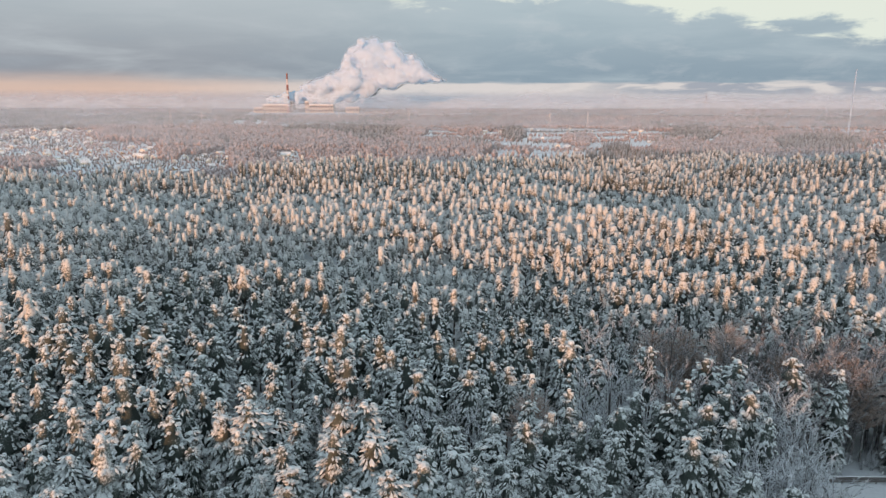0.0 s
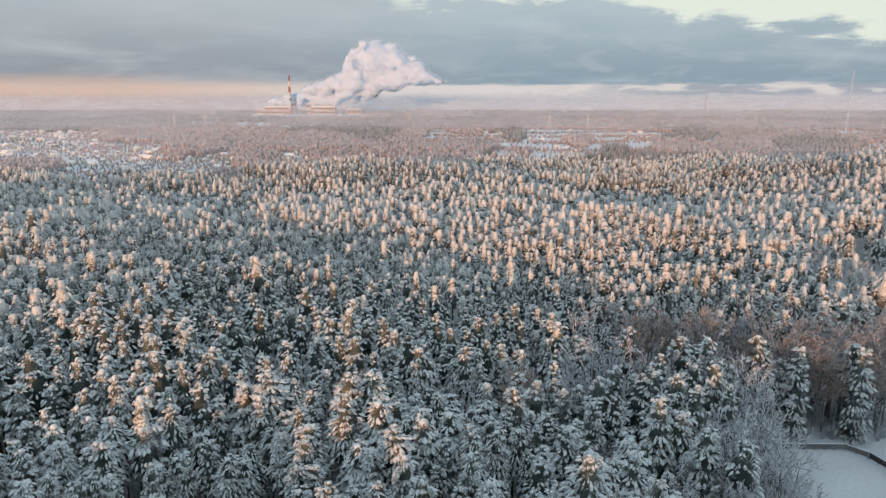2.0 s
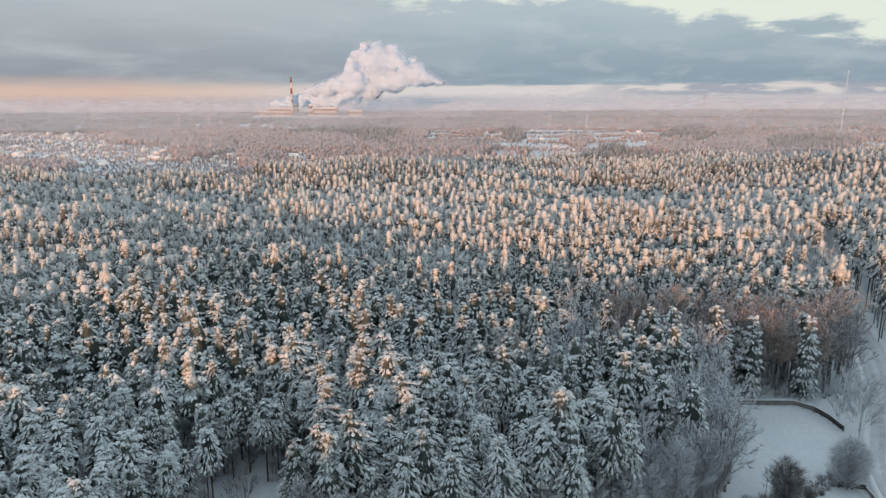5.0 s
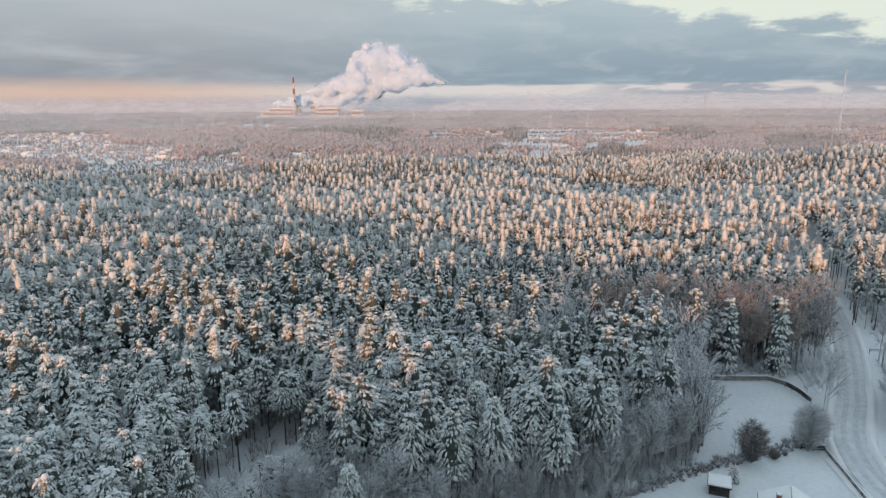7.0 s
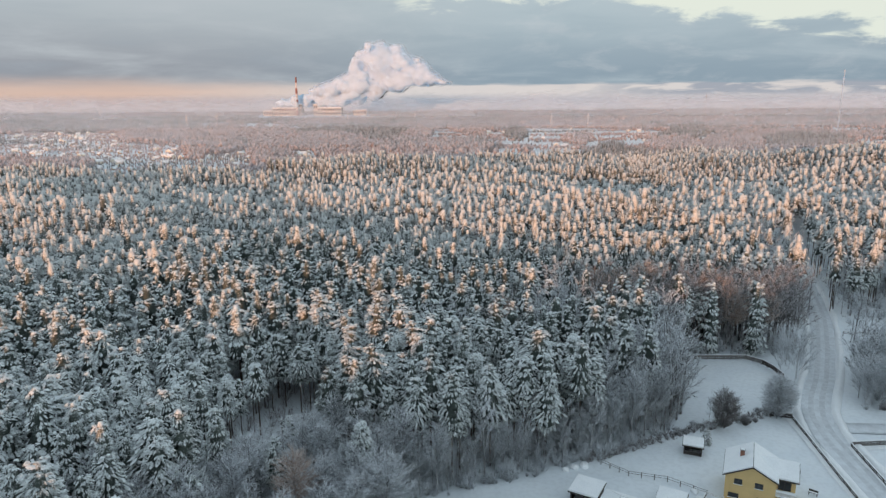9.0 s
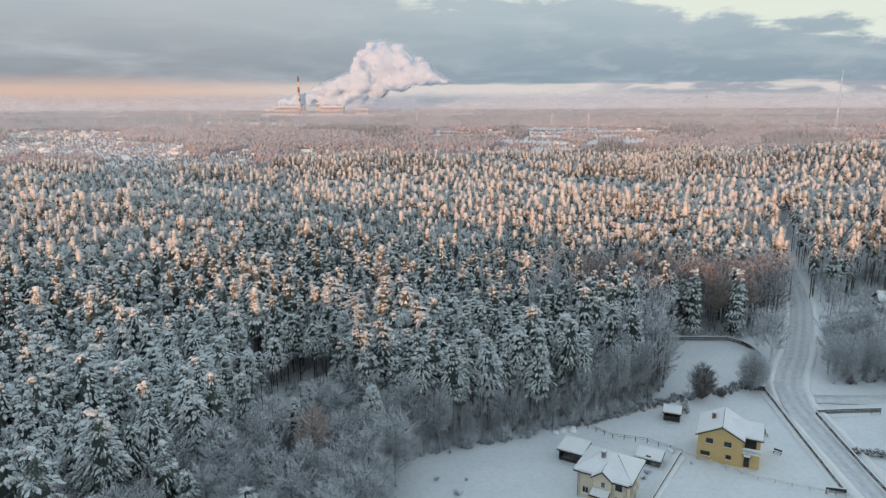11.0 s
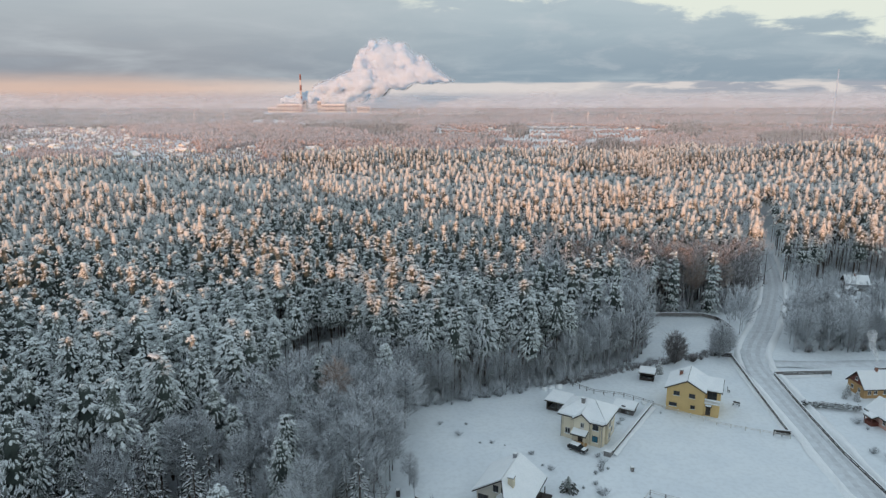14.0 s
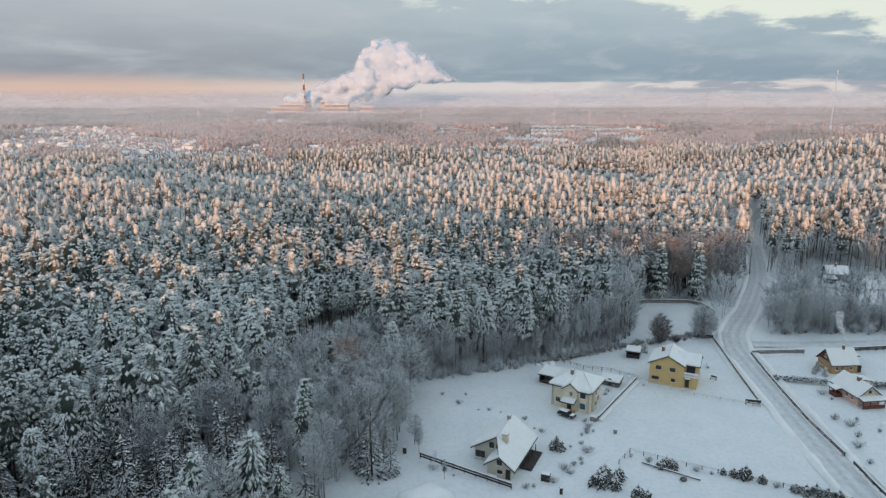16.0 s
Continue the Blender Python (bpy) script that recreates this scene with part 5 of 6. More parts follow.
def white_house():
    t = thing("grey_white_house", pose(4.5, 116.3, 0, 0, 0, -24.5), "grey-white gabled house with steep snowy roof", "house")
    W, D = 9.0, 8.6
    part("wall", prism([(0, -.4), (W, -.4), (W, 2.9), (4.65, 5.85), (0, 2.9)], 0, D), GREYWHITE, t)
    part("front_wing", prism([(4.3, -.4), (8.997, -.4), (8.997, 2.7), (6.7, 4.3), (4.3, 2.7)], -4.2, -.003), GREYWHITE, t)
    k = .634
    slab(t, [(-.7, D + .6, 2.9 - .7 * k), (-.7, -.6, 2.9 - .7 * k), (4.65, -.6, 5.88), (4.65, D + .6, 5.88)])
    slab(t, [(W + .9, -4.8, 2.65 - .9 * k), (W + .9, D + .6, 2.9 - .9 * k), (4.65, D + .6, 5.88), (4.65, -.6, 5.88), (6.7, -4.8, 4.34)])
    slab(t, [(3.7, -.1, 2.2), (3.7, -4.8, 2.2), (6.7, -4.8, 4.3), (6.7, 1.6, 4.3)])
    for x, z, w, h in ((3.5, 3.1, .95, 1.2), (4.9, 3.2, .85, 1.0), (1.2, .6, 1.9, 1.4)):
        window(t, x, -.004, z, w, h, frame_mat=DARKWOOD)
    window(t, 6.7, -4.204, 2.5, 1.0, 1.1, frame_mat=DARKWOOD)
    window(t, 6.8, -4.204, .8, 1.0, .7, frame_mat=DARKWOOD)
    door(t, 8.4, -4.204, 0, .9, 2.0)
    chimney(t, 6.2, .2, 3.8, 6.5, 1.0, TRIMCREAM)
    chimney(t, 4.4, 7.2, 5.2, 6.7, .6, GREYSTEEL)
    deck = part("veranda", box(W + .003, .5, -.2, W + 2.4, 7.5, .25, .02), DARKWOOD, t, "dark veranda beside the wall")
    for y in (.7, 2.9, 5.1, 7.3):
        part("post", box(W + 1.0, y - .07, .25, W + 1.14, y + .07, 1.72), DARKWOOD, deck)
    part("bench", box(4.6, -5.1, .1, 6.4, -4.6, .6, .05), ROOF_SNOW, t, "snow-covered bench by the wall")


def tan_house():
    t = thing("tan_house", pose(96.9, 158.6, 0, 0, 0, 5) @ Matrix.Scale(.84, 4), "tan board cottage with red-brown gable and snowy roof", "house")
    W, D = 8.2, 6.8
    bm = bmesh.new()
    part("wall", box(0, 0, -.4, W, D, 3.0), TAN, t)
    g = bmesh.new()
    a = [(0, 0, 3.003), (0, D, 3.003), (0, D / 2, 6.35)]
    va, vb = [g.verts.new(p) for p in a], [g.verts.new((W, p[1], p[2])) for p in a]
    g.faces.new(va), g.faces.new(vb[::-1])
    for i in range(3):
        g.faces.new((va[i], va[(i + 1) % 3], vb[(i + 1) % 3], vb[i]))
    bm.free()
    part("gable", g, RUST, t, "red-brown boarded gable")
    gable_roof_x(t, 0, W, 0, D, 3.05, 6.5, .55)
    for x in (1.6, 3.4, 6.2):
        window(t, x, -.004, .9, 1.0, 1.2, frame_mat=WHITEWOOD)
    window(t, -.004, 2.0, .9, 1.0, 1.2, -90)
    window(t, -.004, 4.8, .9, 1.0, 1.2, -90)
    window(t, -.004, 3.4, 3.9, .9, 1.0, -90)
    chimney(t, 5.2, 3.2, 5.8, 7.6, .6, BRICK)
    p = part("lean_to", box(W + .003, .4, -.2, W + 1.6, 3.4, 2.0), DARKWOOD, t, "dark wood lean-to")
    part("snow_layer", box(W + .003, .2, 2.004, W + 1.8, 3.6, 2.3, .08), ROOF_SNOW, p)


def pink_house():
    t = thing("pink_house", pose(92.7, 140.3, 0, 0, 0, 8) @ Matrix.Scale(.84, 4), "pink and cream house with dormer under snow", "house")
    W, D = 6.6, 10.0
    part("wall", box(0, 0, -.4, W, D, 2.9), PINK, t)
    part("gable", prism([(.0, 2.903), (W, 2.903), (W / 2, 5.5)], .003, D - .003), TRIMCREAM, t, "cream boarded gable")
    gable_roof_y(t, 0, W, 0, D, 2.95, 5.65, .6)
    part("dormer", prism([(3.6, 3.2), (6.9, 3.2), (6.9, 4.9), (3.6, 5.5)], 4.4, 7.4), TRIMCREAM, t, "cream dormer")
    slab(t, [(3.4, 4.1, 5.6), (7.2, 4.1, 4.95), (7.2, 7.7, 4.95), (3.4, 7.7, 5.6)], name="dormer_roof")
    chimney(t, 3.0, 4.0, 4.8, 6.4, .9, BRICK)
    slab(t, [(-.4, -2.2, 2.2), (W + .4, -2.2, 2.2), (W + .4, -.003, 2.75), (-.4, -.003, 2.75)], name="porch_roof")
    for x in (.1, 2.2, 4.4, 6.5):
        part("porch_post", box(x - .08, -2.0, -.2, x + .08, -1.84, 2.1), RUST, t)
    part("porch_wall", box(0, -1.95, -.2, W, -1.86, .9), RUST, t, "red-brown porch boards")
    slab(t, [(-2.4, 5.6, 2.1), (-2.4, 8.6, 2.1), (-.003, 8.6, 2.6), (-.003, 5.6, 2.6)], name="side_roof")
    part("side_porch", box(-2.1, 5.8, -.2, -.003, 8.4, .9), RUST, t, "red-brown side porch")
    for y in (5.8, 8.3):
        part("porch_post", box(-2.1, y, .903, -1.95, y + .15, 2.05), RUST, t)
    window(t, W / 2, -.004, 3.4, .8, .9, frame_mat=DARKWOOD)
    for y in (2.0, 4.2):
        window(t, -.004, y, .9, .9, 1.2, -90)
    for x in (1.6, 4.8):
        window(t, x, -.004, .8, 1.1, 1.2)


def far_house():
    t = thing("dark_house", pose(144.6, 248.5, 0, 0, 0, -12), "dark weathered house among trees under snow", "house")
    part("wall", box(0, 0, -.4, 7.6, 5.6, 2.6), GREYWOOD, t)
    part("gable", box(.3, .3, 2.603, 7.3, 5.3, 2.9), DARKWOOD, t)
    gable_roof_x(t, 0, 7.6, 0, 5.6, 2.65, 5.0, .5)
    for x in (1.5, 3.8, 6.1):
        window(t, x, -.004, .8, 1.0, 1.1)
    chimney(t, 3.4, 2.4, 4.4, 5.9, .6, BRICK)


def shed(x, y, w, d, h, rz, label, wall=DARKWOOD, front_open=True):
    t = thing("shed", pose(x, y, 0, 0, 0, rz), label, "shed")
    part("back_wall", box(0, d - .1, -.3, w, d, h), wall, t)
    for a in (0, w - .1):
        part("side_wall", box(a, 0, -.3, a + .1, d - .103, h), wall, t)
    if front_open:
        for a in (.103, w / 2 - .07, w - .25):
            part("post", box(a, .02, -.3, a + .14, .16, h), wall, t)
        part("half_wall", box(.103, .03, -.3, w - .103, .1, .55), wall, t)
    else:
        part("front_wall", box(.103, 0, -.3, w - .103, .1, h), wall, t)
        door(t, w / 2, -.004, 0, .9, 1.8)
    slab(t, [(-.35, -.5, h + .02), (w + .35, -.5, h + .02), (w + .35, d + .3, h + .35), (-.35, d + .3, h + .35)], snow=.35)
    return t


yellow_house()
cream_house()
white_house()
tan_house()
pink_house()
far_house()
shed(47.2, 168.6, 3.4, 2.6, 1.9, -22, "small dark open shed with snowy roof")
shed(21.6, 152.2, 4.6, 4.6, 2.2, -30, "dark open carport with thick snowy roof")
shed(36.6, 151.4, 4.4, 3.2, 1.1, -28, "low woodshed buried in snow", GREYWOOD, False)
shed(141.5, 243.2, 3.6, 3, 1.8, -12, "weathered garden shed with snowy roof", GREYWOOD)
shed(104.9, 166.0, 3, 2.5, 1.8, 5, "small dark shed beside the tan cottage", DARKWOOD)


# ---- car ----
def car(x, y, rz):
    t = thing("parked_car", pose(x, y, .0, 0, 0, rz) @ Matrix.Diagonal((.93, .93, .82, 1)), "black estate car with snow on its roof", "car")
    side = [(-2.15, .35), (2.15, .35), (2.2, .75), (2.05, .95), (1.0, 1.02), (-2.1, 1.05), (-2.2, .8)]
    bm = prism(side, -.86, .86)
    bmesh.ops.bevel(bm, geom=list(bm.edges), offset=.07, segments=2, profile=.5, affect="EDGES")
    body = part("body", bm, CARPAINT, t)
    bm = prism([(-2.0, 1.0), (1.05, 1.0), (.35, 1.5), (-1.75, 1.52)], -.76, .76)
    bmesh.ops.bevel(bm, geom=list(bm.edges), offset=.06, segments=2, profile=.5, affect="EDGES")
    cabin = part("cabin", bm, CARPAINT, t)
    for s in (-1, 1):
        part("side_window", prism([(-1.75, 1.08), (.78, 1.08), (.28, 1.42), (-1.6, 1.44)], s * .765 - .01, s * .765 + .01), GLASS, cabin)
    part("windscreen", plate([(1.0, -.68, 1.07), (1.0, .68, 1.07), (.42, .66, 1.49), (.42, -.66, 1.49)], .03), GLASS, cabin)
    bm = box(-1.75, -.74, 1.5, .35, .74, 1.66, .07)
    part("roof_snow", bm, ROOF_SNOW, cabin, "snow on the car roof")
    part("bonnet_snow", box(1.1, -.74, .99, 1.95, .74, 1.07, .03), ROOF_SNOW, body, "thin snow on the bonnet")
    for px in (-1.35, 1.35):
        for s in (-1, 1):
            w = part("wheel", rod(bmesh.new(), (px, s * .68, .33), (px, s * .88, .33), .33, .33, 18), RUBBER, t)
            part("rim", rod(bmesh.new(), (px, s * .86, .33), (px, s * .895, .33), .2, .2, 12), STEEL, w)
    for s in (-1, 1):
        part("headlight", box(2.1, s * .62 - .18, .68, 2.2, s * .62 + .18, .84, .02), STEEL, t)
        part("tail_light", box(-2.2, s * .7 - .1, .75, -2.1, s * .7 + .1, .98, .02), REDBAND, t)


car(25.4, 134.1, -40)


# ---- fences, hedges, yards ----
def fence(line, h, step, label, post_mat=DARKWOOD, board_mat=DARKWOOD, rails=(.35, .75), board=.2, cap=True, name="fence"):
    """Posts, rails between them and the snow on the top rail, all along a line."""
    o = line[0]
    t = thing(name, pose(o[0], o[1], 0), label, "fence")
    pts = []
    for (a, b), (c, d) in zip(line, line[1:]):
        n = max(1, round(math.hypot(c - a, d - b) / step))
        pts += [(a + (c - a) * i / n, b + (d - b) * i / n) for i in range(n)]
    pts.append(line[-1])
    q = random.Random(len(pts))
    for x, y in pts:
        g = h + q.uniform(-.05, .08)
        p = part("post", box(x - o[0] - .07, y - o[1] - .07, -.35, x - o[0] + .07, y - o[1] + .07, g, .01), post_mat, t)
        part("snow_cap", box(x - o[0] - .1, y - o[1] - .1, g, x - o[0] + .1, y - o[1] + .1, g + .12, .03), ROOF_SNOW, p)
    for (a, b), (c, d) in zip(pts, pts[1:]):
        l, ang = math.hypot(c - a, d - b), math.degrees(math.atan2(d - b, c - a))
        m = pose(a - o[0], b - o[1], 0, 0, 0, ang)
        for k, z in enumerate(rails):
            dz = q.uniform(-.03, .03)
            part("rail", box(.08, -.03, z * h - board / 2 + dz, l - .08, .03, z * h + board / 2 + dz, m=m), board_mat, t)
        if cap:
            z = rails[-1] * h + board / 2 + .03
            part("snow_cap", box(.1, -.12, z, l - .1, .12, z + .16, .05, m=m), ROOF_SNOW, t, "snow on the rail")
    return t


fence([(76.1, 183.0), (74.4, 170), (73.1, 160.3), (70.7, 140.2)], .95, 2.4, "dark board fence along the road, snow on top", rails=(.3, .75), board=.26)
fence([(76.1, 183.0), (72.0, 184.2)], 1.25, 2.0, "dark board fence corner by the road", rails=(.25, .55, .85), board=.30)
fence([(70.7, 140.2), (67.6, 140.9)], 1.2, 1.6, "short dark fence end beside the field", rails=(.3, .6, .85), board=.28)
fence([(96.8, 171.9), (88, 171.4), (81.9, 170.8)], 1.2, 2.4, "grey snowy board fence along the side lane", GREYWOOD, GREYWOOD, (.25, .55, .85), .3)
fence([(81.9, 170.8), (80.2, 158), (79.1, 148.6), (77.6, 133), (77.2, 118.2)], .95, 2.4, "dark board fence lining the road, snow on top", rails=(.3, .75), board=.26)
fence([(77.1, 115), (76.5, 106), (76.6, 92)], 1.0, 2.4, "dark snow-buried fence beside the road", rails=(.5, .85), board=.25)
fence([(108.5, 173.3), (123, 175.4), (150, 179)], 1.2, 2.6, "dark board fence behind the tan cottage", rails=(.25, .55, .85), board=.3)
fence([(32.0, 132.6), (38.9, 143), (45.9, 153.6)], .8, 2.4, "low dark fence between garden and field", GREYWOOD, DARKWOOD, (.35, .75), .25)
fence([(29.8, 164.6), (34.1, 160.5), (40.8, 158.6), (46.4, 154.2)], 1.0, 2.2, "thin grey garden fence with leaning posts", GREYWOOD, GREYWOOD, (.5, .9), .06, False)
fence([(46.4, 154.2), (57.4, 145.2), (70.4, 139.6)], .7, 2.6, "pale wooden field fence half under snow", WHITEWOOD, WHITEWOOD, (.5, .88), .08, False)
fence([(-6.2, 116.4), (2.4, 111.2), (10.8, 106.1)], 1.1, 2.5, "black fence with two broad rails", rails=(.3, .78), board=.34)
fence([(32.3, 115.0), (35.5, 119.3), (45, 114.3), (55.3, 109.8), (70.0, 103.4)], .8, 2.6, "grey garden fence half under snow", GREYWOOD, WHITEWOOD, (.5, .88), .07, False)
fence([(63.6, 216.2), (66.4, 217.6), (80.8, 217.4), (83.6, 214.3)], 1.2, 2.0, "grey boarded edge of a snowy rink", GREYWOOD, GREYWOOD, (.25, .55, .85), .32)
fence([(83.7, 214.0), (84.8, 210), (84.9, 204.8)], 1.3, 1.8, "black boarded edge of a snowy rink", rails=(.25, .55, .85), board=.36)
fence([(88.5, 262), (112, 262)], 1.0, 2.5, "dark fence line near the wood", rails=(.4, .8), board=.16)
fence([(118, 236), (150, 232), (178, 230)], 1.2, 2.6, "weathered fence around the dark house", GREYWOOD, GREYWOOD, (.5, .88), .14)


# snow blown against the fences
for k, line in enumerate([[(76.1, 183.0), (74.4, 170), (73.1, 160.3), (70.7, 140.2)], [(81.9, 170.8), (80.2, 158), (79.1, 148.6), (77.6, 133), (77.2, 118.2)], [(77.1, 115), (76.5, 106), (76.6, 92)], [(32.0, 132.6), (38.9, 143), (45.9, 153.6)], [(81.9, 170.8), (88, 171.4), (96.8, 171.9)]]):
    ribbon("trim_snow_drift", line, [(1.0, -.1), (.5, .12), (.08, .2), (-.08, .2), (-.5, .1), (-1.0, -.1)], ROOF_SNOW, "snow drift blown against a fence", 60 + k, jag=.16)


def clipped_hedge(line, w, h, seed, label):
    q = np.random.default_rng(seed)
    p, n = along(line, .55)
    m = len(p) * 20
    i = q.integers(0, len(p), m)
    P = np.column_stack([p[i] + n[i] * q.uniform(-w, w, (m, 1)), q.uniform(0, h * .8, m)])
    D = np.column_stack([q.normal(0, .7, (m, 2)), q.uniform(.2, 1, m)])
    v, f = tufts(P, D, q.uniform(.4, .8, m), q.uniform(.14, .28, m), q.uniform(.12, .24, m), q)
    return tagged(new("hedge", mesh_from("hedge", v, f, SPRUCE, True)), label, "hedge")


clipped_hedge([(80.6, 154.4), (86, 153.2), (92.4, 152.0)], .6, 1.4, 201, "clipped dark evergreen hedge dusted with snow")
clipped_hedge([(99.5, 151.0), (110, 149.5), (130, 147)], .6, 1.4, 202, "clipped dark evergreen hedge behind the pink house")
JUN = [(41.0, 114.1, 2.2), (42.3, 113.4, 1.4), (39.9, 113.6, 1.2), (51.0, 111.8, 1.0), (52.6, 111.0, 1.3), (54.4, 110.3, 2.0), (57.0, 109.0, 1.3), (64.8, 105.2, 1.7), (63.2, 105.6, 1.4), (66.4, 104.6, 1.4), (61.7, 106.3, 1.2), (68.0, 103.6, 1.5), (26.8, 107.5, 2.2), (27.8, 109, 1.8), (28.6, 111.0, 1.7), (30.9, 109.2, 2.1), (29.6, 106.6, 1.9), (33.1, 104.2, 1.8), (34.4, 103.4, 1.5), (21.0, 120.0, 2.0), (42.8, 109.4, .9)]
jun_c, jun_l = spruce(210, 2.2, .1, .75, 8, 6)
juniper = tree_kind("juniper_bush", stem([(0, 0, -.2), (0, 0, 1.6)], [.05, .02], 5), jun_c, BARK, SPRUCE, "small dark conifer bush dusted with snow", "bush", "garden conifers")
plant([juniper], [0] * len(JUN), [j[:2] for j in JUN], [j[2] / 1.7 for j in JUN], [i * 1.3 for i in range(len(JUN))])
small_c, small_l = spruce(212, 4.2, .25, 1.3, 9, 7)
garden_spruce = tree_kind("garden_spruce", stem([(0, 0, -.2), (0, 0, 3.6)], [.07, .02], 5), small_c, BARK, DEEPSNOW, "small garden spruce thickly covered with snow", "tree", "garden spruces")
plant([garden_spruce], [0, 0, 0, 0], [(53.2, 172.3), (94.3, 160.6), (92.6, 158.8), (94.6, 157.4)], [.95, .75, .6, .65], [0, 1, 2, 3])

# undergrowth along the forest edge
ux, uy = grid(-11, 58, 148, 232, 2.3, 23)
low = (uy > south_edge(ux) - .6) & (uy < south_edge(ux) + 8) & (near(ux, uy, ROAD_P) > 7)
u3, w3 = grid(58, 104, 221.8, 229, 2.6, 26)
u2, w2 = grid(90, 176, 188, 203, 3.0, 25)
u4, w4 = grid(106, 215, 250, 294, 4.0, 28)
u2, w2 = np.concatenate([u2, u3, u4]), np.concatenate([w2, w3, w4])
side = (near(u2, w2, ROAD_P) > 9) & (near(u2, w2, LANE_P) > 5)
ux, uy = np.concatenate([ux[low], u2[side]]), np.concatenate([uy[low], w2[side]])
q = np.random.default_rng(24)
v, f = scatter([bush(230 + i, 1.5, 3.0, 20) for i in range(4)], q.integers(0, 4, len(ux)), np.column_stack([ux, uy]), q.uniform(.6, 1.5, len(ux)), q.uniform(0, 6.3, len(ux)), np.full(len(ux), -.1))
tagged(new("undergrowth", mesh_from("undergrowth", v, f, FROST, False)), "frosted leafless undergrowth along the forest edge", "undergrowth", kind="stuff")

# dark saplings added to stand in for the dim shade on the forest floor
nx, ny = grid(-85, 34, 104, 205, 3.7, 27)
inside = ((ny > south_edge(nx) + 6) | (nx < -11 - np.maximum(0, 118 - ny) * .62)) & (oval(nx, ny, -33, 171, 6, 15, -.45) > 1)
nx, ny = nx[inside], ny[inside]
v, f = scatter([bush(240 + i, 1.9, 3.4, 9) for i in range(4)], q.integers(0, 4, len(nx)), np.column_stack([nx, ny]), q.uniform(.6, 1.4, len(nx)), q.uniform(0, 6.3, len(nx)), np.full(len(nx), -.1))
tagged(new("undergrowth", mesh_from("undergrowth", v, f, DARKTWIG, False)), "added leafless saplings darkening the floor under the pines", "undergrowth", kind="stuff")

ditch, side_of = along([(26, 165.6), (36, 170.2), (46, 175.2), (56, 179.6), (66, 183), (77, 188.5)], .75)
dx = np.concatenate([ditch[:, 0] + side_of[:, 0] * o for o in (-.9, 0, .9)]) + q.normal(0, .3, 3 * len(ditch))
dy = np.concatenate([ditch[:, 1] + side_of[:, 1] * o for o in (-.9, 0, .9)]) + q.normal(0, .3, 3 * len(ditch))
v, f = scatter([bush(250 + i, .9, .9, 9) for i in range(4)], q.integers(0, 4, len(dx)), np.column_stack([dx, dy]), q.uniform(.6, 1.2, len(dx)), q.uniform(0, 6.3, len(dx)), np.full(len(dx), -.1))
tagged(new("undergrowth", mesh_from("undergrowth", v, f, DARKTWIG, False)), "low dark scrub along a snowy ditch", "undergrowth", kind="stuff")

BUSHES = [bush(220 + i, r, h, 30) for i, (r, h) in enumerate(((1.0, 1.3), (1.6, 2.0), (.7, 1.1)))]
bush_models = []
for v, f in BUSHES:
    t = thing("shrub", Matrix.Identity(4), "leafless garden shrub with frosted twigs", "shrub", "frosted shrubs")
    part("branchwork", mesh_from("branchwork", v, f, FROST), FROST, t)
    bush_models.append(t)
SHRUBS = [(-2.4, 144.7, .7), (1.6, 140.1, .6), (3.2, 144.7, .6), (5.9, 136.8, .5), (8.4, 136.8, .7), (10.9, 135.8, .6), (15.9, 132.7, 1.0), (19.1, 127, 1.0), (17.6, 128.4, .8), (12.1, 128.4, .8), (9.1, 126.9, .8), (27.2, 125.8, 1.3), (28.6, 128, 1.2), (27.1, 119.1, 1.4), (25.2, 116.2, 1.4), (23.4, 114.2, 1.2), (21.6, 112.8, 1.4), (24.0, 121, 1.0), (28.8, 131.8, 1.1), (18.8, 108.4, 1.2), (15.0, 107.0, 1.1), (13.4, 106.6, 1.2), (37.5, 147, 1.0), (39.6, 150, 1.1), (36.2, 145.2, .9), (34.2, 142.6, .8), (35.2, 117.6, 1.2), (38.2, 115.8, 1.4), (46.4, 112.6, 1.2), (48.8, 111.6, 1.1), (59.0, 107.7, 1.2), (-3.4, 112.4, 1.2), (.4, 110.2, .9), (84.0, 134, 1.6), (86.0, 131, 1.5), (88.6, 133.4, 1.5), (84.6, 126.4, 1.6), (82.2, 122.0, 1.4), (90.5, 128.5, 1.3), (80.8, 116, 1.2), (88.2, 146.4, 1.3), (88.8, 143.6, 1.2), (99.4, 143.0, 1.2), (103.2, 156.6, 1.0), (47.0, 150.6, .8), (28.4, 126.8, 1.0), (29.4, 129.6, 1.0), (27.9, 120.4, 1.0), (26.4, 122.4, .9), (22.4, 111.4, .9), (29.9, 127.4, 1.0), (25.0, 114.6, .9)]
q = random.Random(5)
for i in range(46):
    f = i / 45
    SHRUBS.append((np.interp(f, [0, .45, .65, 1], [24, 48, 58, 78]) + q.uniform(-1.5, 1.5), np.interp(f, [0, .45, .65, 1], [164.6, 177.5, 181, 189]) + q.uniform(-1.6, 1.6), q.uniform(.7, 1.5)))
for i in range(40):
    x = q.uniform(-8, 34)
    SHRUBS.append((x, float(np.interp(x, [-9, 0, 14, 30], [151, 154, 159, 167])) + q.uniform(.2, 2.6), q.uniform(.8, 1.6)))
plant(bush_models, [i % 3 for i in range(len(SHRUBS))], [s[:2] for s in SHRUBS], [s[2] for s in SHRUBS], [i * 2.1 for i in range(len(SHRUBS))])

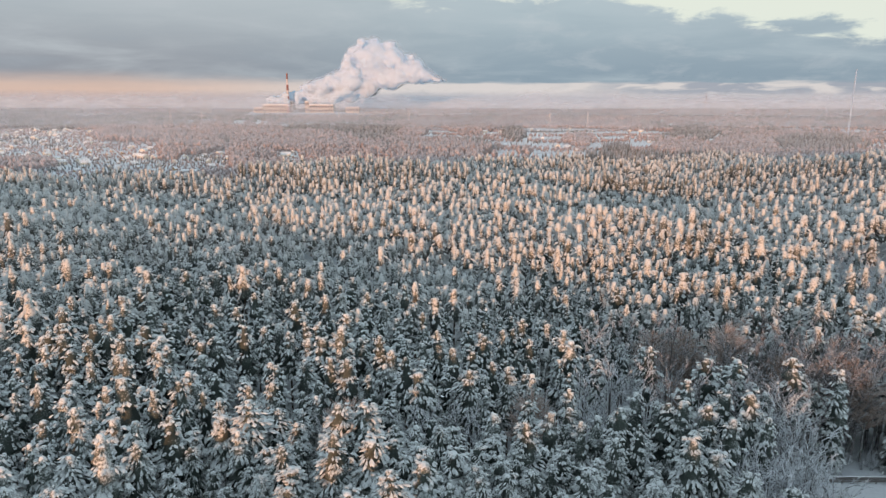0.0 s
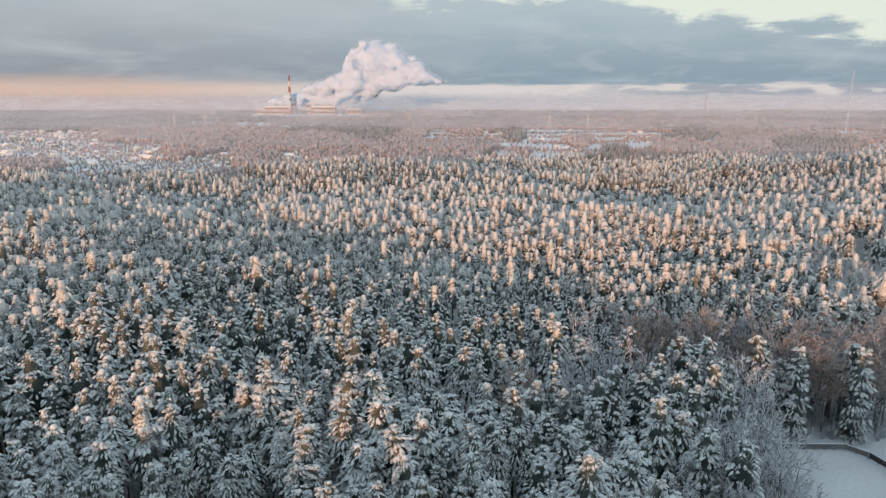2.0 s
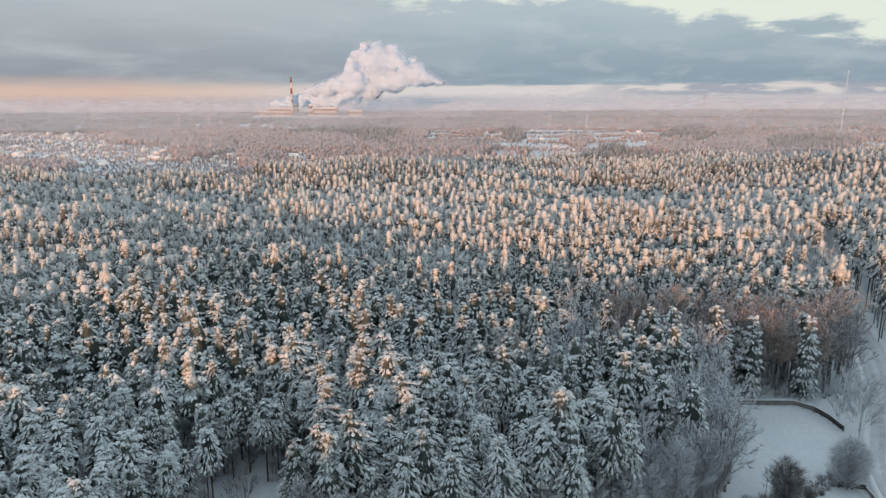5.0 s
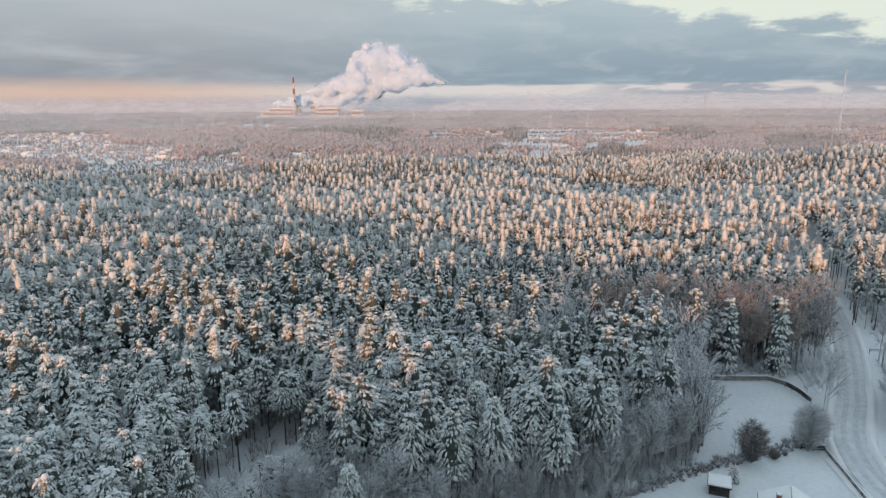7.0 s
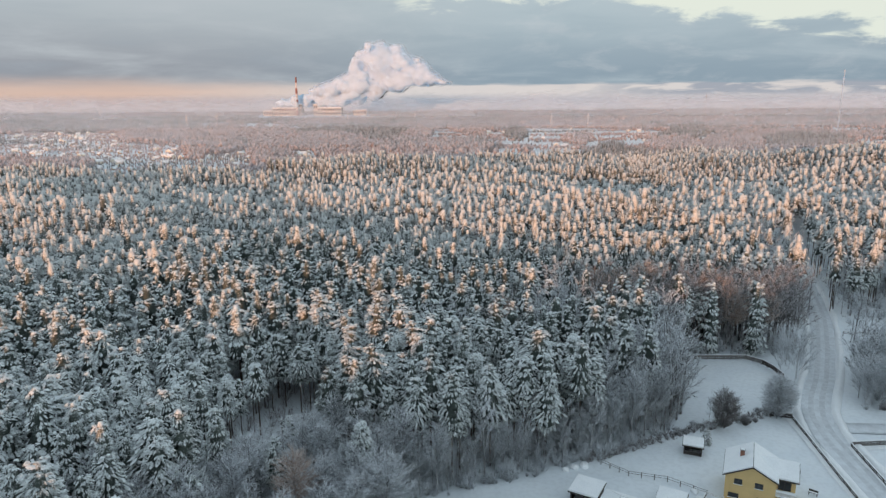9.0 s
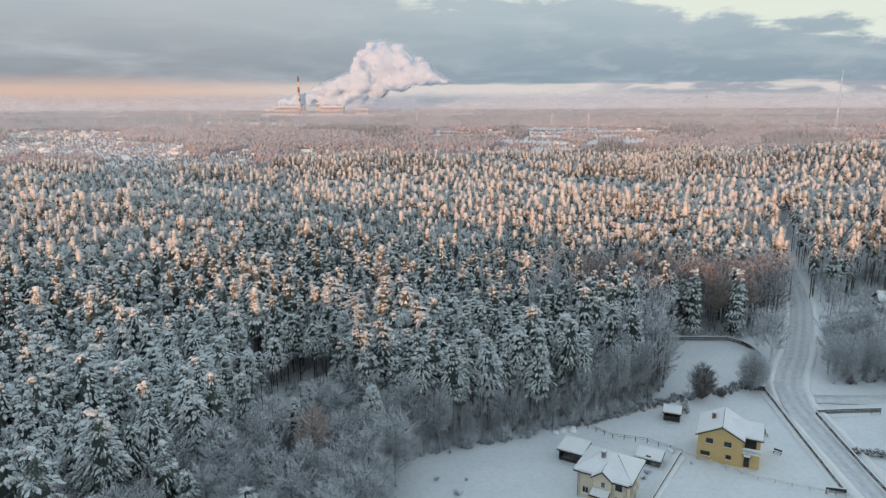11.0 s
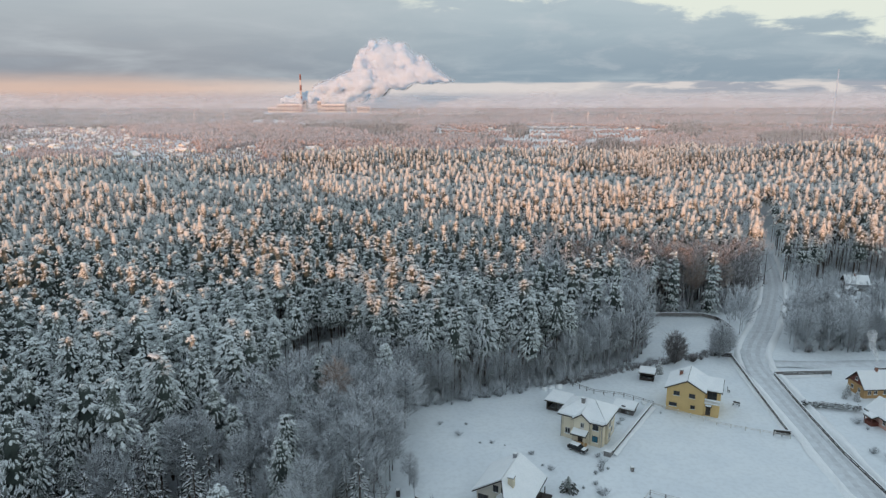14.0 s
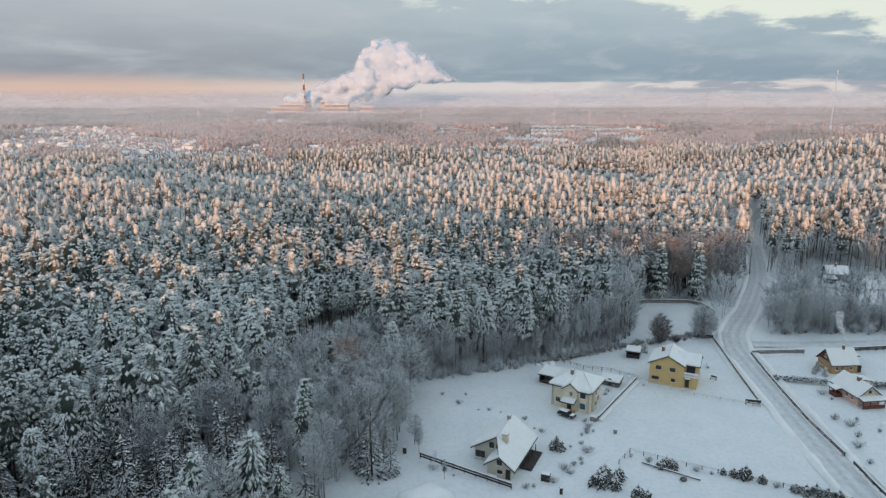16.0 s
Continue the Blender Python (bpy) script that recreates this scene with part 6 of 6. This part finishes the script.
thicket = thing("thicket_bush", Matrix.Identity(4), "large dense leafless bush with dark frosted twigs", "bush", "large bushes by the rink and lane")
part("branchwork", mesh_from("branchwork", *bush(226, 2.9, 4.6, 260), DARKTWIG), DARKTWIG, thicket)
THICK = [(64.6, 180.4, .55), (67.4, 181.6, .5), (114.8, 188.6, .9), (99.2, 187.6, .75), (128, 190.4, 1.0), (140, 191.8, 1.1), (150, 193.6, 1.1), (106, 188.9, .6), (120.6, 189.8, .7), (134, 191.4, .8), (160, 195, 1.1)]
plant([thicket], [0] * len(THICK), [s[:2] for s in THICK], [s[2] for s in THICK], [i * 1.9 for i in range(len(THICK))])

short_trunk = stem([(0, 0, -.2), (.05, 0, 2.4), (0, .1, 5.5)], [.16, .13, .04], 6)
dark_tree = tree_kind("round_tree", short_trunk, round_crown(133, 3.9, 9.4, 1.0, 460), GREYBARK, DARKTWIG, "dense round leafless tree with dark twigs", "tree", "round trees by the rink")
plant([dark_tree], [0], [(59.4, 178.8)], [1.0], [0])
pale_tree = tree_kind("round_tree", short_trunk, round_crown(134, 4.2, 10.8, 1.2, 460), GREYBARK, FROST, "dense upright leafless tree with frosted twigs", "tree", "round trees by the rink")
plant([pale_tree], [0, 0], [(72.9, 183.4), (75.2, 186.2)], [1.0, .8], [0, 2])

# single trees in the open
LONE = [(102.7, 201, .95, 3), (111.8, 204, 1.05, 3), (120, 199.4, .9, 3), (132.4, 213, 1.0, 3), (146, 204, .9, 3), (114.8, 190.4, .5, 1), (99.5, 190.0, .38, 3), (108.4, 190.6, .4, 1), (127, 191.6, .55, 3), (138, 193.6, .6, 1), (150, 195, .6, 3), (-3.2, 112.9, .3, 0), (57, 181, .5, 0), (-6.5, 118, .4, 1), (-7.6, 121.6, .5, 3)]
for i, (x, y, s, k) in enumerate(LONE):
    copy_thing(bare_models[k], pose(x, y, -.12, 0, 0, i * 77) @ Matrix.Scale(s, 4))
copy_thing(bare_models[2], pose(47.2, 179.4, -.12, 0, 22, 10) @ Matrix.Scale(1.0, 4))
for i, (x, y, s, k) in enumerate([(-1.3, 109.2, .2, 7), (20.8, 119.1, .17, 2), (62, 222.5, .72, 4), (55.5, 221, .6, 4), (71, 232, .95, 1), (110, 262, .95, 1), (131, 254.5, .9, 0), (137, 258.5, .95, 3), (141, 262, .85, 1), (157, 262, .9, 2), (80, 242, .9, 2)]):
    copy_thing(pine_models[k], pose(x, y, -.12, 0, 0, i * 51) @ Matrix.Scale(s, 4))


def bench(x, y, rz):
    t = thing("garden_bench", pose(x, y, 0, 0, 0, rz), "dark garden bench with snow on its seat", "bench")
    part("seat", box(-.75, -.2, .4, .75, .25, .46, .01), DARKWOOD, t)
    part("snow_layer", box(-.72, -.18, .464, .72, .2, .6, .05), ROOF_SNOW, t, "snow on the seat")
    part("backrest", box(-.75, .25, .5, .75, .3, .9, .01), DARKWOOD, t)
    for a in (-.65, .65):
        for b in (-.15, .2):
            part("leg", box(a - .04, b - .04, -.3, a + .04, b + .04, .4), DARKWOOD, t)


bench(65.3, 154.2, -40)
bench(60.6, 163.4, 20)
bench(66.8, 162.0, 70)


def pile(x, y, r, h, label, seed):
    """A rounded heap under snow."""
    q = np.random.default_rng(seed)
    bm = bmesh.new()
    bmesh.ops.create_icosphere(bm, subdivisions=3, radius=1)
    for v in bm.verts:
        k = 1 + .25 * noise.noise(v.co * 1.8 + Vector((seed, 0, 0)))
        v.co = Vector((v.co.x * r * k, v.co.y * r * .8 * k, v.co.z * h * k))
    for f in bm.faces:
        f.smooth = True
    t = thing("snow_heap", pose(x, y, 0, 0, 0, seed * 40), label, "heap")
    part("mound", bm, ROOF_SNOW, t)


for i, (x, y, r, h) in enumerate([(24.5, 163.3, .9, .5), (26.4, 163.9, 1.1, .6), (22.6, 162.4, .8, .5), (57.2, 166.6, 1.2, .6), (-4.6, 102.0, 5.2, 2.3), (93.2, 131.0, 1.2, .8), (44.6, 155.4, .8, .5), (30.8, 133.0, 1.0, .5)]):
    pile(x, y, r, h, "rounded heap buried under fresh snow", i + 1)


def bin_box(x, y, w, d, h, rz, material, label, name="garden_box"):
    t = thing(name, pose(x, y, 0, 0, 0, rz), label, "box")
    part("body", box(-w / 2, -d / 2, -.3, w / 2, d / 2, h, .03), material, t)
    part("lid", box(-w / 2 - .04, -d / 2 - .04, h, w / 2 + .04, d / 2 + .04, h + .06, .01), material, t)
    part("snow_cap", box(-w / 2, -d / 2, h + .064, w / 2, d / 2, h + .2, .05), ROOF_SNOW, t)


bin_box(17.4, 109.2, 1.6, 1.0, 1.1, -20, DARKWOOD, "black garden box with snow on its lid")
bin_box(31.0, 132.4, 1.4, 1.0, .8, -30, STONE, "grey stone planter at the garden corner")
bin_box(19.6, 105.0, .5, .5, .9, 0, DARKWOOD, "small black waste bin in the snow", "waste_bin")
bin_box(34.4, 127.0, .6, .6, .6, 0, STONE, "grey manhole cover block in the field")
bin_box(-9.4, 118.4, .7, .7, 1.0, 10, DARKWOOD, "black compost bin at the wood's edge", "compost_bin")

log = thing("log", pose(36.8, 115.1, .12, 0, 0, -33), "long dark log lying in the snow", "log")
part("trunk", rod(bmesh.new(), (0, 0, 0), (10.8, 0, 0), .14, .10, 8), DARKWOOD, log)
part("snow_layer", box(.2, -.09, .1, 10.6, .09, .24, .04), ROOF_SNOW, log)

# smoke from the tan cottage
SMOKE = vapour("chimney_smoke", .34, .9, (1, 1, 1), None, (.85, .85, .86))
spec = [(101.0 - .22 * i + .3 * math.sin(i), 161.9 + .1 * i, 7.9 + .8 * i, .32 + .085 * i, 1.2) for i in range(9)]
puffs("chimney_smoke", spec, 230, SMOKE, "thin grey smoke rising from a cottage chimney")
